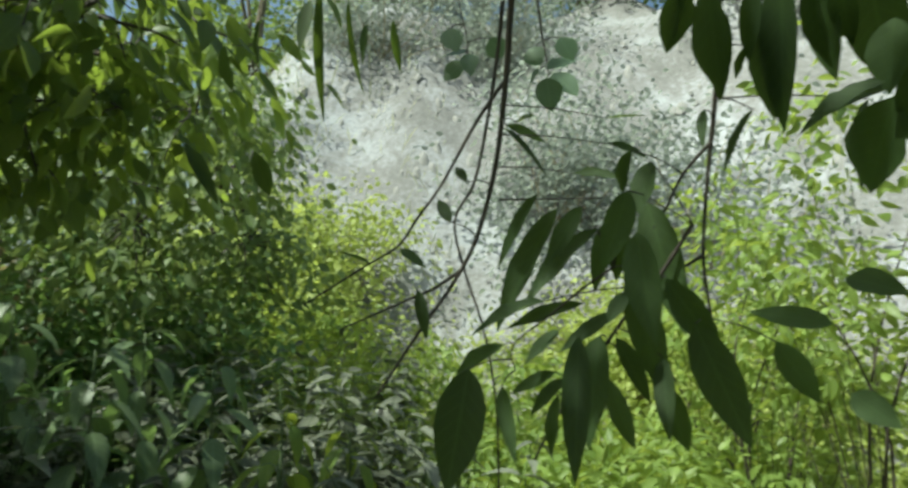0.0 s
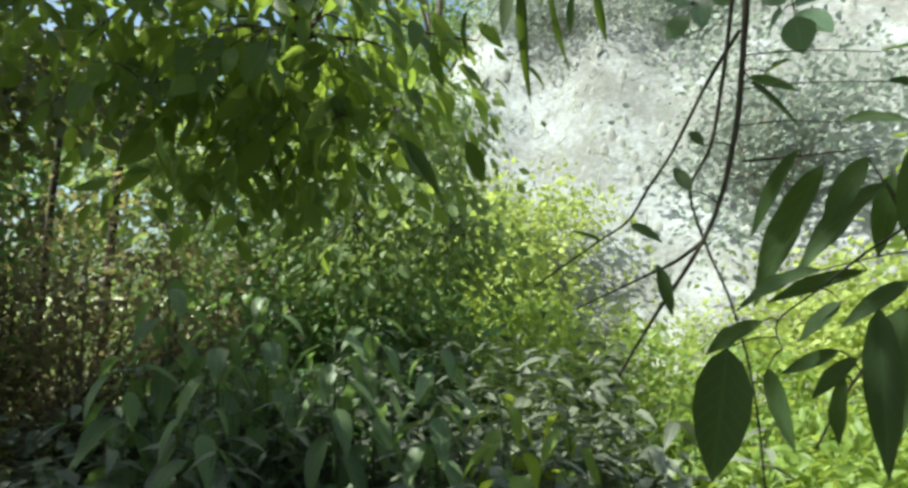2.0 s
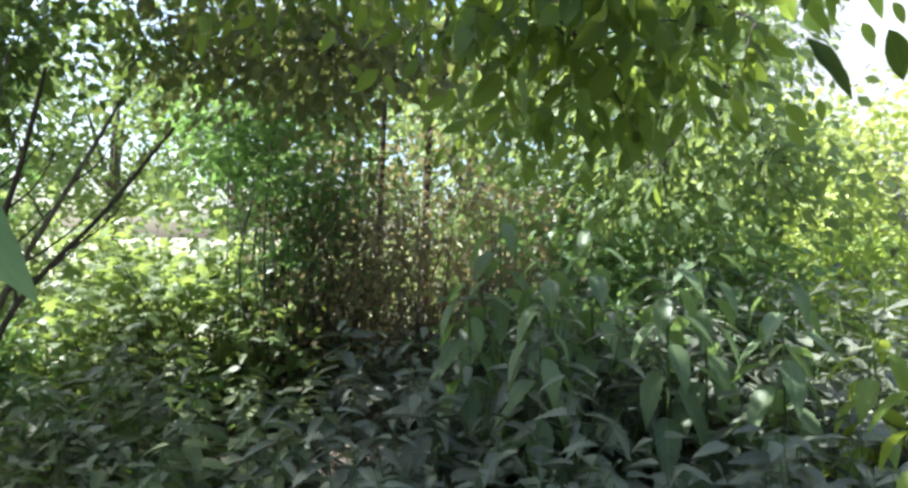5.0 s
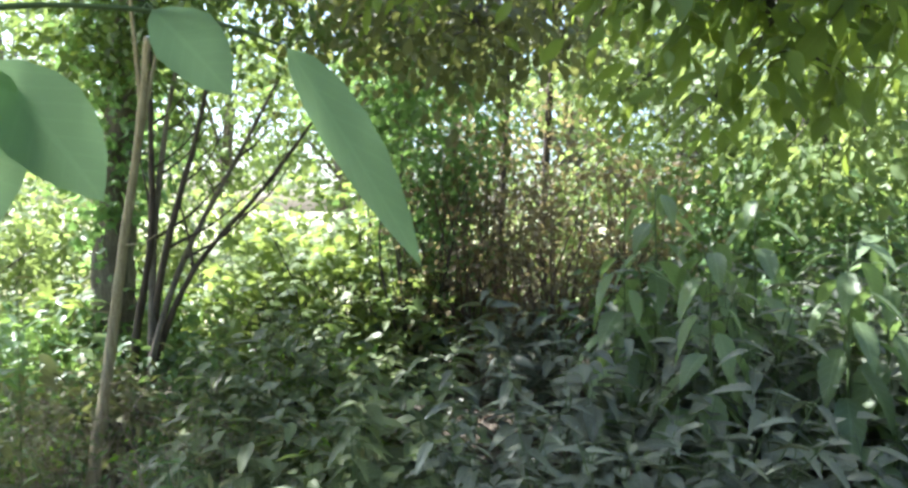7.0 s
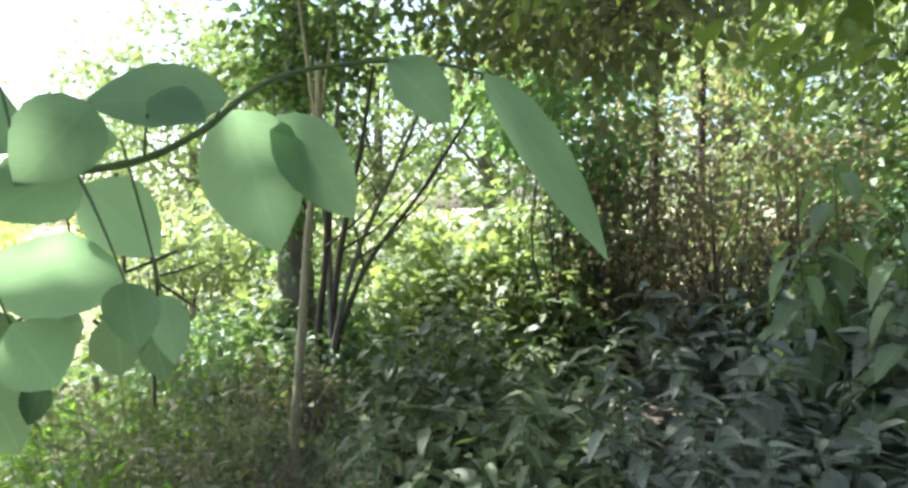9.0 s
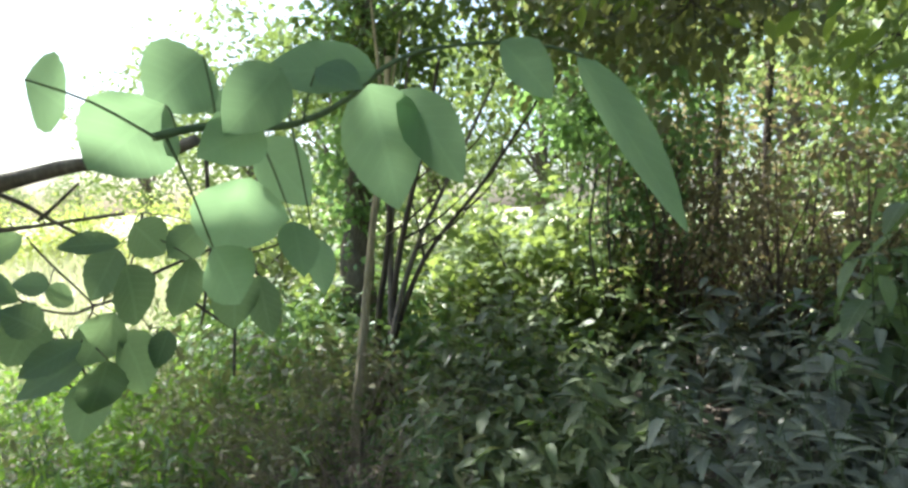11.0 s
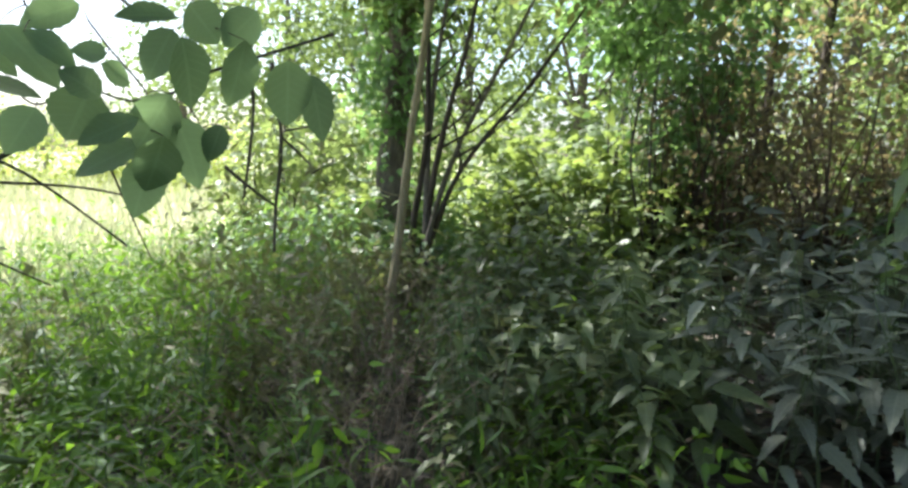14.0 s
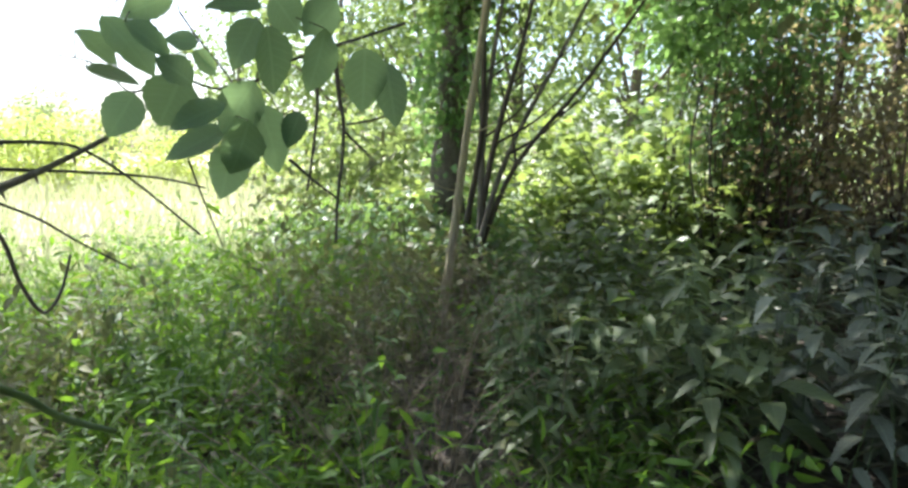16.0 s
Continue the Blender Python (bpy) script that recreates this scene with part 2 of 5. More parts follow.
def ground_material():
    """Dark leaf mould under the thicket that turns into dry grass in the open."""
    m, n, l = nodes_of("woodland_ground")
    tc = n.new("ShaderNodeTexCoord")
    a = node(n, "ShaderNodeTexNoise", Scale=1.3, Detail=6.0, Roughness=0.65)
    b = node(n, "ShaderNodeTexNoise", Scale=38.0, Detail=5.0, Roughness=0.7)
    v = node(n, "ShaderNodeTexVoronoi", Scale=24.0)
    for k in (a, b, v):
        l.new(tc.outputs["Object"], k.inputs["Vector"])
    mixv = math_node(n, l, "ADD", math_node(n, l, "MULTIPLY", b.outputs[0], 0.6), math_node(n, l, "MULTIPLY", v.outputs["Distance"], 0.5))
    soil = ramp(n, l, mixv, [(0.25, (0.025, 0.020, 0.016)), (0.5, (0.085, 0.068, 0.052)), (0.75, (0.17, 0.145, 0.115))])
    turf = ramp(n, l, mixv, [(0.25, (0.24, 0.24, 0.12)), (0.6, (0.46, 0.44, 0.28)), (0.8, (0.58, 0.55, 0.40))])
    length = n.new("ShaderNodeVectorMath")
    length.operation = "DISTANCE"
    length.inputs[1].default_value = (1.0, 2.0, 0.0)
    l.new(tc.outputs["Object"], length.inputs[0])
    edge = math_node(n, l, "ADD", length.outputs["Value"], math_node(n, l, "MULTIPLY", a.outputs[0], 3.0))
    fac = node(n, "ShaderNodeMapRange", From_Min=6.5, From_Max=8.0)
    l.new(edge, fac.inputs[0])
    mx = n.new("ShaderNodeMix")
    mx.data_type = "RGBA"
    l.new(fac.outputs[0], mx.inputs[0])
    l.new(soil, mx.inputs[6])
    l.new(turf, mx.inputs[7])
    pr = node(n, "ShaderNodeBsdfPrincipled", Roughness=0.95)
    l.new(mx.outputs[2], pr.inputs["Base Color"])
    bump = node(n, "ShaderNodeBump", Strength=1.0, Distance=0.02)
    l.new(mixv, bump.inputs["Height"])
    l.new(bump.outputs[0], pr.inputs["Normal"])
    out = n.new("ShaderNodeOutputMaterial")
    l.new(pr.outputs[0], out.inputs[0])
    return m


GROUND = ground_material()
rng = np.random.default_rng(7)


# ---------------------------------------------------------------- mesh tools
class Build:
    """Gathers vertices, faces and the leaf coordinate for one mesh."""

    def __init__(self):
        self.v, self.uv, self.f, self.n = [], [], [], 0

    def add(self, v, f, uv=None):
        self.v.append(np.asarray(v, float))
        self.uv.append(np.zeros((len(v), 3)) if uv is None else uv)
        self.f.extend((np.asarray(q) + self.n) for q in f)
        self.n += len(v)

    def mesh(self, name, material, smooth=True):
        me = bpy.data.meshes.new(name)
        v = np.concatenate(self.v)
        counts = np.concatenate([np.full(len(q), q.shape[1]) for q in self.f])
        loops = np.concatenate([q.ravel() for q in self.f])
        me.vertices.add(len(v))
        me.vertices.foreach_set("co", v.ravel())
        me.loops.add(len(loops))
        me.loops.foreach_set("vertex_index", loops.astype(np.int32))
        me.polygons.add(len(counts))
        me.polygons.foreach_set("loop_start", np.concatenate([[0], np.cumsum(counts)[:-1]]).astype(np.int32))
        me.polygons.foreach_set("use_smooth", np.full(len(counts), smooth))
        me.update(calc_edges=True)
        me.validate()
        at = me.attributes.new("blade", "FLOAT_VECTOR", "POINT")
        at.data.foreach_set("vector", np.concatenate(self.uv).ravel())
        me.materials.append(material)
        return me


def part(name, build, material, parent=None, label=""):
    ob = new(name, build.mesh(name, material))
    ob.parent = parent
    return tagged(ob, label) if label else ob


def thing(name, label, category, at=(0, 0, 0), group="", kind=""):
    ob = new(name)
    ob.location = at
    ob.empty_display_size = 0.1
    return tagged(ob, label, category, group, kind)


def leaf_shape(width, rows=6, teeth=0.0, widest=0.4, fold=0.12, droop=0.15, wave=0.0, full=1.0):
    """A leaf one unit long along +y: rows of left edge, midrib and right edge, folded along the midrib and bent down."""
    v, uv = [], []
    for i in range(rows + 1):
        s = i / rows
        p, e = widest / (1 - widest) * 1.05, 1.05
        peak = (p / (p + e)) ** p * (e / (p + e)) ** e
        w = (s ** p * (1 - s) ** e / peak) ** full if 0 < s < 1 else 0.0
        if teeth and 0 < i < rows:
            w *= 1 + (teeth if i % 2 else -teeth)
        half = width / 2 * w
        sag = -droop * s * s
        ruffle = wave * math.sin(s * 14)
        for u in (-1, 0, 1):
            v.append((u * half, s - abs(u) * (teeth * 0.18), sag + abs(u) * half * fold * 2 + u * ruffle * half))
            uv.append((u * min(1, w + 0.2), s, 0))
    q = []
    for i in range(rows):
        a = i * 3
        q += [(a, a + 1, a + 4, a + 3), (a + 1, a + 2, a + 5, a + 4)]
    return np.array(v), np.array(q), np.array(uv)


def maple_shape():
    """A flat five-lobed leaf one unit long."""
    tips = [(-0.30, 0.06), (-0.52, 0.22), (-0.26, 0.36), (-0.48, 0.72), (-0.17, 0.60), (0.0, 1.0)]
    pts = [(0.0, 0.0)] + tips + [(-x, y) for x, y in reversed(tips[:-1])]
    v = [(0, 0.34, 0.03)] + [(x, y, -0.10 * (x * x * 4 + y * y)) for x, y in pts]
    m = len(pts)
    t = np.array([(0, i + 1, (i + 1) % m + 1) for i in range(m)])
    uv = [(p[0] * 2, p[1], 0) for p in v]
    return np.array(v), t, np.array(uv)


SHAPES = {
    "nettle": leaf_shape(0.36, 14, 0.17, 0.30, 0.20, 0.34),
    "nettle_lite": leaf_shape(0.40, 4, 0.0, 0.34, 0.16, 0.26),
    "ovate_lite": leaf_shape(0.60, 3, 0.0, 0.42, 0.12, 0.16),
    "long": leaf_shape(0.26, 5, 0.0, 0.40, 0.14, 0.25),
    "long_lite": leaf_shape(0.24, 3, 0.0, 0.42, 0.14, 0.25),
    "strap": leaf_shape(0.055, 7, 0.0, 0.45, 0.2, 0.55),
    "needle": leaf_shape(0.15, 2, 0.0, 0.45, 0.1, 0.25),
    "lance": leaf_shape(0.40, 5, 0.0, 0.42, 0.12, 0.22),
    "balsam": leaf_shape(0.40, 14, 0.06, 0.36, 0.18, 0.32),
    "maple": maple_shape(),
    "blade": leaf_shape(0.05, 2, 0.0, 0.3, 0.1, 0.3),
}


def turns(axis, normal):
    """Rotation matrices with y along axis and z near normal, one for each row."""
    y = axis / np.linalg.norm(axis, axis=1, keepdims=True)
    x = np.cross(y, normal)
    x /= np.maximum(np.linalg.norm(x, axis=1, keepdims=True), 1e-6)
    return np.stack([x, y, np.cross(x, y)], 2)


def scatter(build, shape, where, axis, normal, size):
    """Adds one leaf of the shape at each place."""
    v, q, uv = SHAPES[shape]
    rot = turns(axis, normal)
    pts = np.einsum("nij,kj->nki", rot, v) * size[:, None, None] + where[:, None, :]
    n, k = len(where), len(v)
    faces = (q[None] + (np.arange(n) * k)[:, None, None]).reshape(-1, q.shape[1])
    build.add(pts.reshape(-1, 3), [faces], np.tile(uv, (n, 1)))


def curve_points(points, steps=5):
    """A smooth line through the given points."""
    p = [Vector(q) for q in points]
    if len(p) == 2:
        return [p[0].lerp(p[1], i / steps) for i in range(steps + 1)]
    out = []
    for i in range(len(p) - 1):
        a, b, c, d = p[max(0, i - 1)], p[i], p[i + 1], p[min(len(p) - 1, i + 2)]
        for j in range(steps):
            t = j / steps
            out.append(0.5 * ((2 * b) + (c - a) * t + (2 * a - 5 * b + 4 * c - d) * t * t + (3 * b - a - 3 * c + d) * t ** 3))
    return out + [p[-1]]


def tube(build, points, r0, r1, sides=6, steps=4, rough=0.0):
    """A tapered stem along a line, with knots and unevenness."""
    p = curve_points(points, steps)
    n, v = len(p), []
    for i, c in enumerate(p):
        d = (p[min(n - 1, i + 1)] - p[max(0, i - 1)]).normalized()
        a = d.cross(Vector((0.31, 0.77, 0.55))).normalized()
        b = d.cross(a)
        r = r0 + (r1 - r0) * i / (n - 1)
        for k in range(sides):
            w = 2 * math.pi * k / sides
            rr = r * (1 + rough * noise.noise(Vector((c.x * 9 + k * 1.7, c.y * 9, c.z * 5))))
            v.append(c + (a * math.cos(w) + b * math.sin(w)) * rr)
    q = [(i * sides + k, i * sides + (k + 1) % sides, (i + 1) * sides + (k + 1) % sides, (i + 1) * sides + k)
         for i in range(n - 1) for k in range(sides)]
    base = len(v)
    v += [p[0], p[-1]]
    t = [(base, (k + 1) % sides, k) for k in range(sides)]
    t += [(base + 1, (n - 1) * sides + k, (n - 1) * sides + (k + 1) % sides) for k in range(sides)]
    build.add(np.array(v), [np.array(q), np.array(t)])


def unit(v):
    return v / np.maximum(np.linalg.norm(v, axis=1, keepdims=True), 1e-9)


def foliage(build, centres, spread, count, shape, size, droop=0.5, flat=0.6, flatten=1.0):
    """Leaves gathered round clump centres: they point outwards and down, and lie more or less flat."""
    for c in centres:
        n = max(3, int(count * rng.uniform(0.6, 1.4)))
        off = rng.normal(0, 1, (n, 3)) * np.array([spread, spread, spread * 0.75 * flatten]) * rng.uniform(0.7, 1.3)
        axis = unit(off * np.array([1, 1, 0.3]) + rng.normal(0, spread * 0.8, (n, 3))) + np.array([0, 0, -droop])
        normal = np.array([0, 0, flat]) + rng.normal(0, 0.45, (n, 3))
        scatter(build, shape, np.asarray(c) + off, axis, normal, size * rng.uniform(0.6, 1.25, n))


def in_ball(n, centre, radii, hollow=0.0):
    d = unit(rng.normal(0, 1, (n, 3)))
    r = rng.uniform(hollow, 1, (n, 1)) ** (1 / 2.0)
    return np.asarray(centre) + d * r * np.asarray(radii)


def twigs_to(build, root, centres, r0, r1, sag=0.1, every=1, sides=4):
    root = Vector(root)
    for c in centres[::every]:
        c = Vector(c)
        mid = root.lerp(c, 0.55) + Vector(rng.normal(0, 0.12, 3)) * (c - root).length * 0.5 + Vector((0, 0, sag))
        tube(build, [root.lerp(c, 0.12), mid, c], r0, r1, sides, 3)


def shrub(name, label, category, root, crowns, material, shape, size, clumps, per, spread, stems=5, stem_r=0.015,
          bark=None, droop=0.4, flat=0.6, flatten=1.0, twig_every=2, hollow=0.2):
    """A bush or tree crown: stems from the root, twigs to every clump, and a crown of separate leaves.
    crowns: ellipsoids (centre, radii)."""
    root = Vector(root)
    ob = thing(name, label, category, root)
    leaves, twig = Build(), Build()
    total = sum(r[0] * r[1] * r[2] for _, r in crowns)
    for centre, radii in crowns:
        k = max(3, int(clumps * radii[0] * radii[1] * radii[2] / total))
        cs = in_ball(k, centre, radii, hollow)
        foliage(leaves, cs - np.array(root), spread, per, shape, size, droop, flat, flatten)
        twigs_to(twig, (0, 0, 0) if centre[2] - root.z < 2.5 else Vector(centre) - root, [Vector(c) - root for c in cs],
                 stem_r * 0.45, stem_r * 0.12, every=twig_every)
    bark = bark or TWIG
    for i in range(stems):
        centre, radii = crowns[i % len(crowns)]
        top = Vector(in_ball(1, centre, np.array(radii) * 0.8, 0.4)[0]) - root
        mid = top * 0.5 + Vector((rng.normal(0, 0.12), rng.normal(0, 0.12), 0.15))
        b = Build()
        tube(b, [Vector((rng.normal(0, 0.06), rng.normal(0, 0.06), -0.05)), mid, top], stem_r, stem_r * 0.35, 6, 4, 0.2)
        part("stem", b, bark, ob)
    tagged(part("twigwork", twig, bark, ob, "thin brown twigs"), kind="stuff")
    part("crown", leaves, material, ob)
    return ob


# ---------------------------------------------------------------- lines of the near branches
BROAD_STEM = [(-0.789, 0.178, 1.595), (-0.784, 0.232, 1.610), (-0.773, 0.288, 1.613), (-0.755, 0.345, 1.626), (-0.731, 0.398, 1.657), (-0.706, 0.442, 1.699), (-0.672, 0.490, 1.727), (-0.603, 0.555, 1.743), (-0.543, 0.608, 1.742), (-0.508, 0.648, 1.734)]
BROAD_LEAVES = [
    ((-0.734, 0.447, 1.684), (-0.718, 0.503, 1.523), 0.120),
    ((-0.716, 0.499, 1.683), (-0.647, 0.562, 1.561), 0.082),
    ((-0.595, 0.556, 1.743), (-0.529, 0.593, 1.674), 0.068)]
BLADE = [
    ((-0.542, 0.760, 1.760), (-0.372, 0.857, 1.476), 0.072)]
BROAD_DARK = [
    ((-0.671, 0.368, 1.678), (-0.781, 0.301, 1.680), 0.056),
    ((-0.761, 0.324, 1.643), (-0.814, 0.249, 1.638), 0.038),
    ((-0.737, 0.259, 1.609), (-0.752, 0.192, 1.577), 0.053),
    ((-0.788, 0.304, 1.602), (-0.754, 0.361, 1.534), 0.068),
    ((-0.767, 0.273, 1.561), (-0.799, 0.264, 1.477), 0.096),
    ((-0.731, 0.293, 1.515), (-0.707, 0.281, 1.459), 0.043),
    ((-0.751, 0.351, 1.496), (-0.721, 0.334, 1.434), 0.034),
    ((-0.767, 0.219, 1.492), (-0.760, 0.252, 1.432), 0.056),
    ((-0.797, 0.246, 1.682), (-0.844, 0.215, 1.631), 0.072)]
BROAD_TOP = [
    ((-0.797, 0.197, 1.627), (-0.877, 0.170, 1.565), 0.082),
    ((-0.851, 0.105, 1.640), (-0.861, 0.151, 1.624), 0.068),
    ((-0.700, 0.247, 1.659), (-0.738, 0.210, 1.596), 0.055),
    ((-0.709, 0.313, 1.674), (-0.659, 0.323, 1.653), 0.040)]
ROSE_STEM = [(-1.268, 0.898, 1.503), (-1.345, 0.825, 1.464), (-1.394, 0.763, 1.434), (-1.447, 0.692, 1.397), (-1.475, 0.643, 1.358), (-1.497, 0.592, 1.342), (-1.508, 0.550, 1.333), (-1.532, 0.482, 1.363), (-1.538, 0.419, 1.441), (-1.527, 0.373, 1.512)]
ROSE_TWIG_A = [(-1.412, 0.649, 1.529), (-1.430, 0.647, 1.473), (-1.452, 0.640, 1.402), (-1.465, 0.634, 1.357), (-1.449, 0.658, 1.319), (-1.439, 0.673, 1.283)]
ROSE_TWIG_B = [(-1.522, 0.494, 1.475), (-1.510, 0.528, 1.425), (-1.491, 0.567, 1.371), (-1.484, 0.582, 1.340), (-1.498, 0.569, 1.295), (-1.503, 0.569, 1.211)]
ROSE_TWIG_C = [(-1.545, 0.491, 1.365), (-1.589, 0.430, 1.316), (-1.609, 0.386, 1.356), (-1.629, 0.344, 1.373), (-1.662, 0.271, 1.375)]
ROSE_LEAVES = [
    ((-1.462, 0.358, 1.302), (-1.47, 0.315, 1.232), 0.051),
    ((-1.491, 0.472, 1.347), (-1.522, 0.442, 1.259), 0.077),
    ((-1.413, 0.44, 1.325), (-1.432, 0.393, 1.366), 0.053),
    ((-1.534, 0.313, 1.347), (-1.483, 0.372, 1.325), 0.038),
    ((-1.537, 0.348, 1.44), (-1.49, 0.411, 1.355), 0.074),
    ((-1.486, 0.361, 1.427), (-1.458, 0.425, 1.385), 0.041),
    ((-1.432, 0.468, 1.403), (-1.463, 0.428, 1.408), 0.036),
    ((-1.47, 0.481, 1.391), (-1.471, 0.535, 1.362), 0.036),
    ((-1.339, 0.544, 1.474), (-1.402, 0.474, 1.475), 0.034),
    ((-1.385, 0.57, 1.462), (-1.414, 0.535, 1.374), 0.058),
    ((-1.314, 0.532, 1.435), (-1.336, 0.573, 1.325), 0.072),
    ((-1.403, 0.502, 1.292), (-1.445, 0.421, 1.253), 0.043),
    ((-1.461, 0.546, 1.249), (-1.524, 0.461, 1.193), 0.050),
    ((-1.383, 0.556, 1.341), (-1.434, 0.526, 1.245), 0.065),
    ((-1.354, 0.517, 1.261), (-1.38, 0.502, 1.166), 0.065),
    ((-1.403, 0.521, 1.221), (-1.396, 0.483, 1.122), 0.060),
    ((-1.398, 0.58, 1.298), (-1.393, 0.631, 1.174), 0.083),
    ((-1.259, 0.629, 1.442), (-1.294, 0.626, 1.33), 0.054),
    ((-1.215, 0.694, 1.412), (-1.235, 0.712, 1.299), 0.077),
    ((-1.218, 0.763, 1.394), (-1.198, 0.772, 1.273), 0.051),
    ((-1.57, 0.317, 1.413), (-1.555, 0.381, 1.369), 0.037),
    ((-1.358, 0.586, 1.508), (-1.35, 0.642, 1.452), 0.066),
    ((-1.254, 0.656, 1.5), (-1.315, 0.632, 1.443), 0.054),
    ((-1.485, 0.457, 1.492), (-1.511, 0.379, 1.45), 0.042),
    ((-1.363, 0.658, 1.288), (-1.377, 0.635, 1.221), 0.041)]
BRIAR_A = [(-1.565, 0.129, 1.110), (-1.629, 0.203, 1.132), (-1.675, 0.311, 1.171), (-1.706, 0.436, 1.228)]
BRIAR_B = [(-2.274, 0.385, 1.225), (-2.361, 0.494, 1.221), (-2.435, 0.629, 1.224), (-2.499, 0.776, 1.206), (-2.532, 0.963, 1.098), (-2.502, 1.202, 0.882)]
BRIAR_C = [(-2.464, 0.445, 1.151), (-2.530, 0.554, 1.142), (-2.543, 0.774, 1.131), (-2.511, 1.039, 1.108), (-2.499, 1.234, 1.064)]
BRIAR_D = [(-2.266, 0.395, 1.081), (-2.296, 0.456, 1.055), (-2.305, 0.555, 1.003), (-2.303, 0.659, 0.925), (-2.272, 0.796, 0.829)]
BRIAR_E = [(-2.391, 1.740, 1.771), (-2.414, 1.762, 1.579), (-2.425, 1.776, 1.402), (-2.451, 1.760, 1.167), (-2.464, 1.741, 1.035)]
BRIAR_F = [(-2.347, 1.817, 1.632), (-2.351, 1.841, 1.457), (-2.344, 1.859, 1.341), (-2.353, 1.855, 1.169), (-2.364, 1.836, 0.995), (-2.357, 1.814, 0.793)]
BRIAR_G = [(-2.351, 1.854, 1.322), (-2.327, 1.946, 1.246), (-2.297, 2.037, 1.165)]
BRIAR_H = [(-2.334, 1.868, 1.339), (-2.271, 1.923, 1.356), (-2.192, 1.986, 1.385)]
BRIAR_I = [(-2.519, 1.690, 1.179), (-2.447, 1.762, 1.088), (-2.360, 1.840, 0.995)]
BRIAR_J = [(-2.204, 0.963, 1.179), (-2.260, 1.050, 1.049), (-2.289, 1.147, 0.862)]
BRIAR_K = [(-2.068, 0.343, 1.036), (-2.071, 0.374, 0.970), (-2.068, 0.397, 0.874), (-2.056, 0.437, 0.795), (-2.066, 0.486, 0.837), (-2.087, 0.526, 0.928)]
PALE_STALK = [(-1.746, 0.182, 0.759), (-1.773, 0.228, 0.724), (-1.792, 0.284, 0.679), (-1.796, 0.350, 0.612), (-1.778, 0.451, 0.547)]
TOP_BOUGH = [(-1.531, 0.310, 1.548), (-1.441, 0.385, 1.579), (-1.366, 0.422, 1.598), (-1.295, 0.450, 1.610), (-1.212, 0.488, 1.613), (-1.111, 0.523, 1.646)]
TOP_TWIG_A = [(-1.478, 0.405, 1.572), (-1.458, 0.447, 1.548), (-1.441, 0.484, 1.519), (-1.420, 0.522, 1.489)]
TOP_TWIG_B = [(-1.500, 0.388, 1.501), (-1.473, 0.435, 1.505), (-1.432, 0.499, 1.515), (-1.371, 0.579, 1.529)]
TOP_TWIG_C = [(-1.452, 0.466, 1.517), (-1.431, 0.490, 1.549), (-1.405, 0.515, 1.586)]
HANG_A = [(1.299, 0.603, 2.285), (1.325, 0.631, 2.222), (1.347, 0.653, 2.162), (1.371, 0.682, 2.078), (1.394, 0.719, 1.958), (1.396, 0.765, 1.816), (1.373, 0.809, 1.713), (1.330, 0.857, 1.613), (1.265, 0.904, 1.477)]
HANG_B = [(1.391, 0.703, 2.139), (1.377, 0.771, 2.054), (1.359, 0.843, 1.934), (1.334, 0.890, 1.858), (1.311, 0.924, 1.795), (1.264, 0.969, 1.749), (1.161, 1.049, 1.654)]
HANG_C = [(1.319, 0.647, 2.271), (1.347, 0.680, 2.195), (1.379, 0.733, 2.061), (1.393, 0.778, 1.934), (1.379, 0.819, 1.850), (1.410, 0.810, 1.740), (1.443, 0.782, 1.626), (1.459, 0.750, 1.471), (1.442, 0.717, 1.288)]
HANG_D = [(1.384, 0.793, 1.746), (1.350, 0.833, 1.706), (1.311, 0.872, 1.678), (1.205, 0.960, 1.609)]
HANG_E = [(1.413, 0.722, 1.893), (1.470, 0.647, 1.895), (1.502, 0.598, 1.896), (1.533, 0.546, 1.897)]
HANG_F = [(1.482, 0.337, 1.817), (1.472, 0.394, 1.726), (1.454, 0.444, 1.660), (1.424, 0.499, 1.562), (1.393, 0.537, 1.486), (1.359, 0.564, 1.402)]
HANG_G = [(1.437, 0.460, 1.744), (1.413, 0.511, 1.703), (1.384, 0.563, 1.650), (1.349, 0.613, 1.597), (1.350, 0.608, 1.551)]
HANG_H = [(1.363, 0.234, 2.279), (1.422, 0.263, 2.171), (1.478, 0.295, 2.029), (1.508, 0.322, 1.909), (1.529, 0.340, 1.770), (1.542, 0.333, 1.660)]
HANG_I = [(1.497, 0.311, 1.961), (1.491, 0.358, 1.910), (1.490, 0.390, 1.851), (1.482, 0.427, 1.790)]
HANG_J = [(1.529, 0.340, 1.770), (1.514, 0.380, 1.742), (1.493, 0.424, 1.713)]
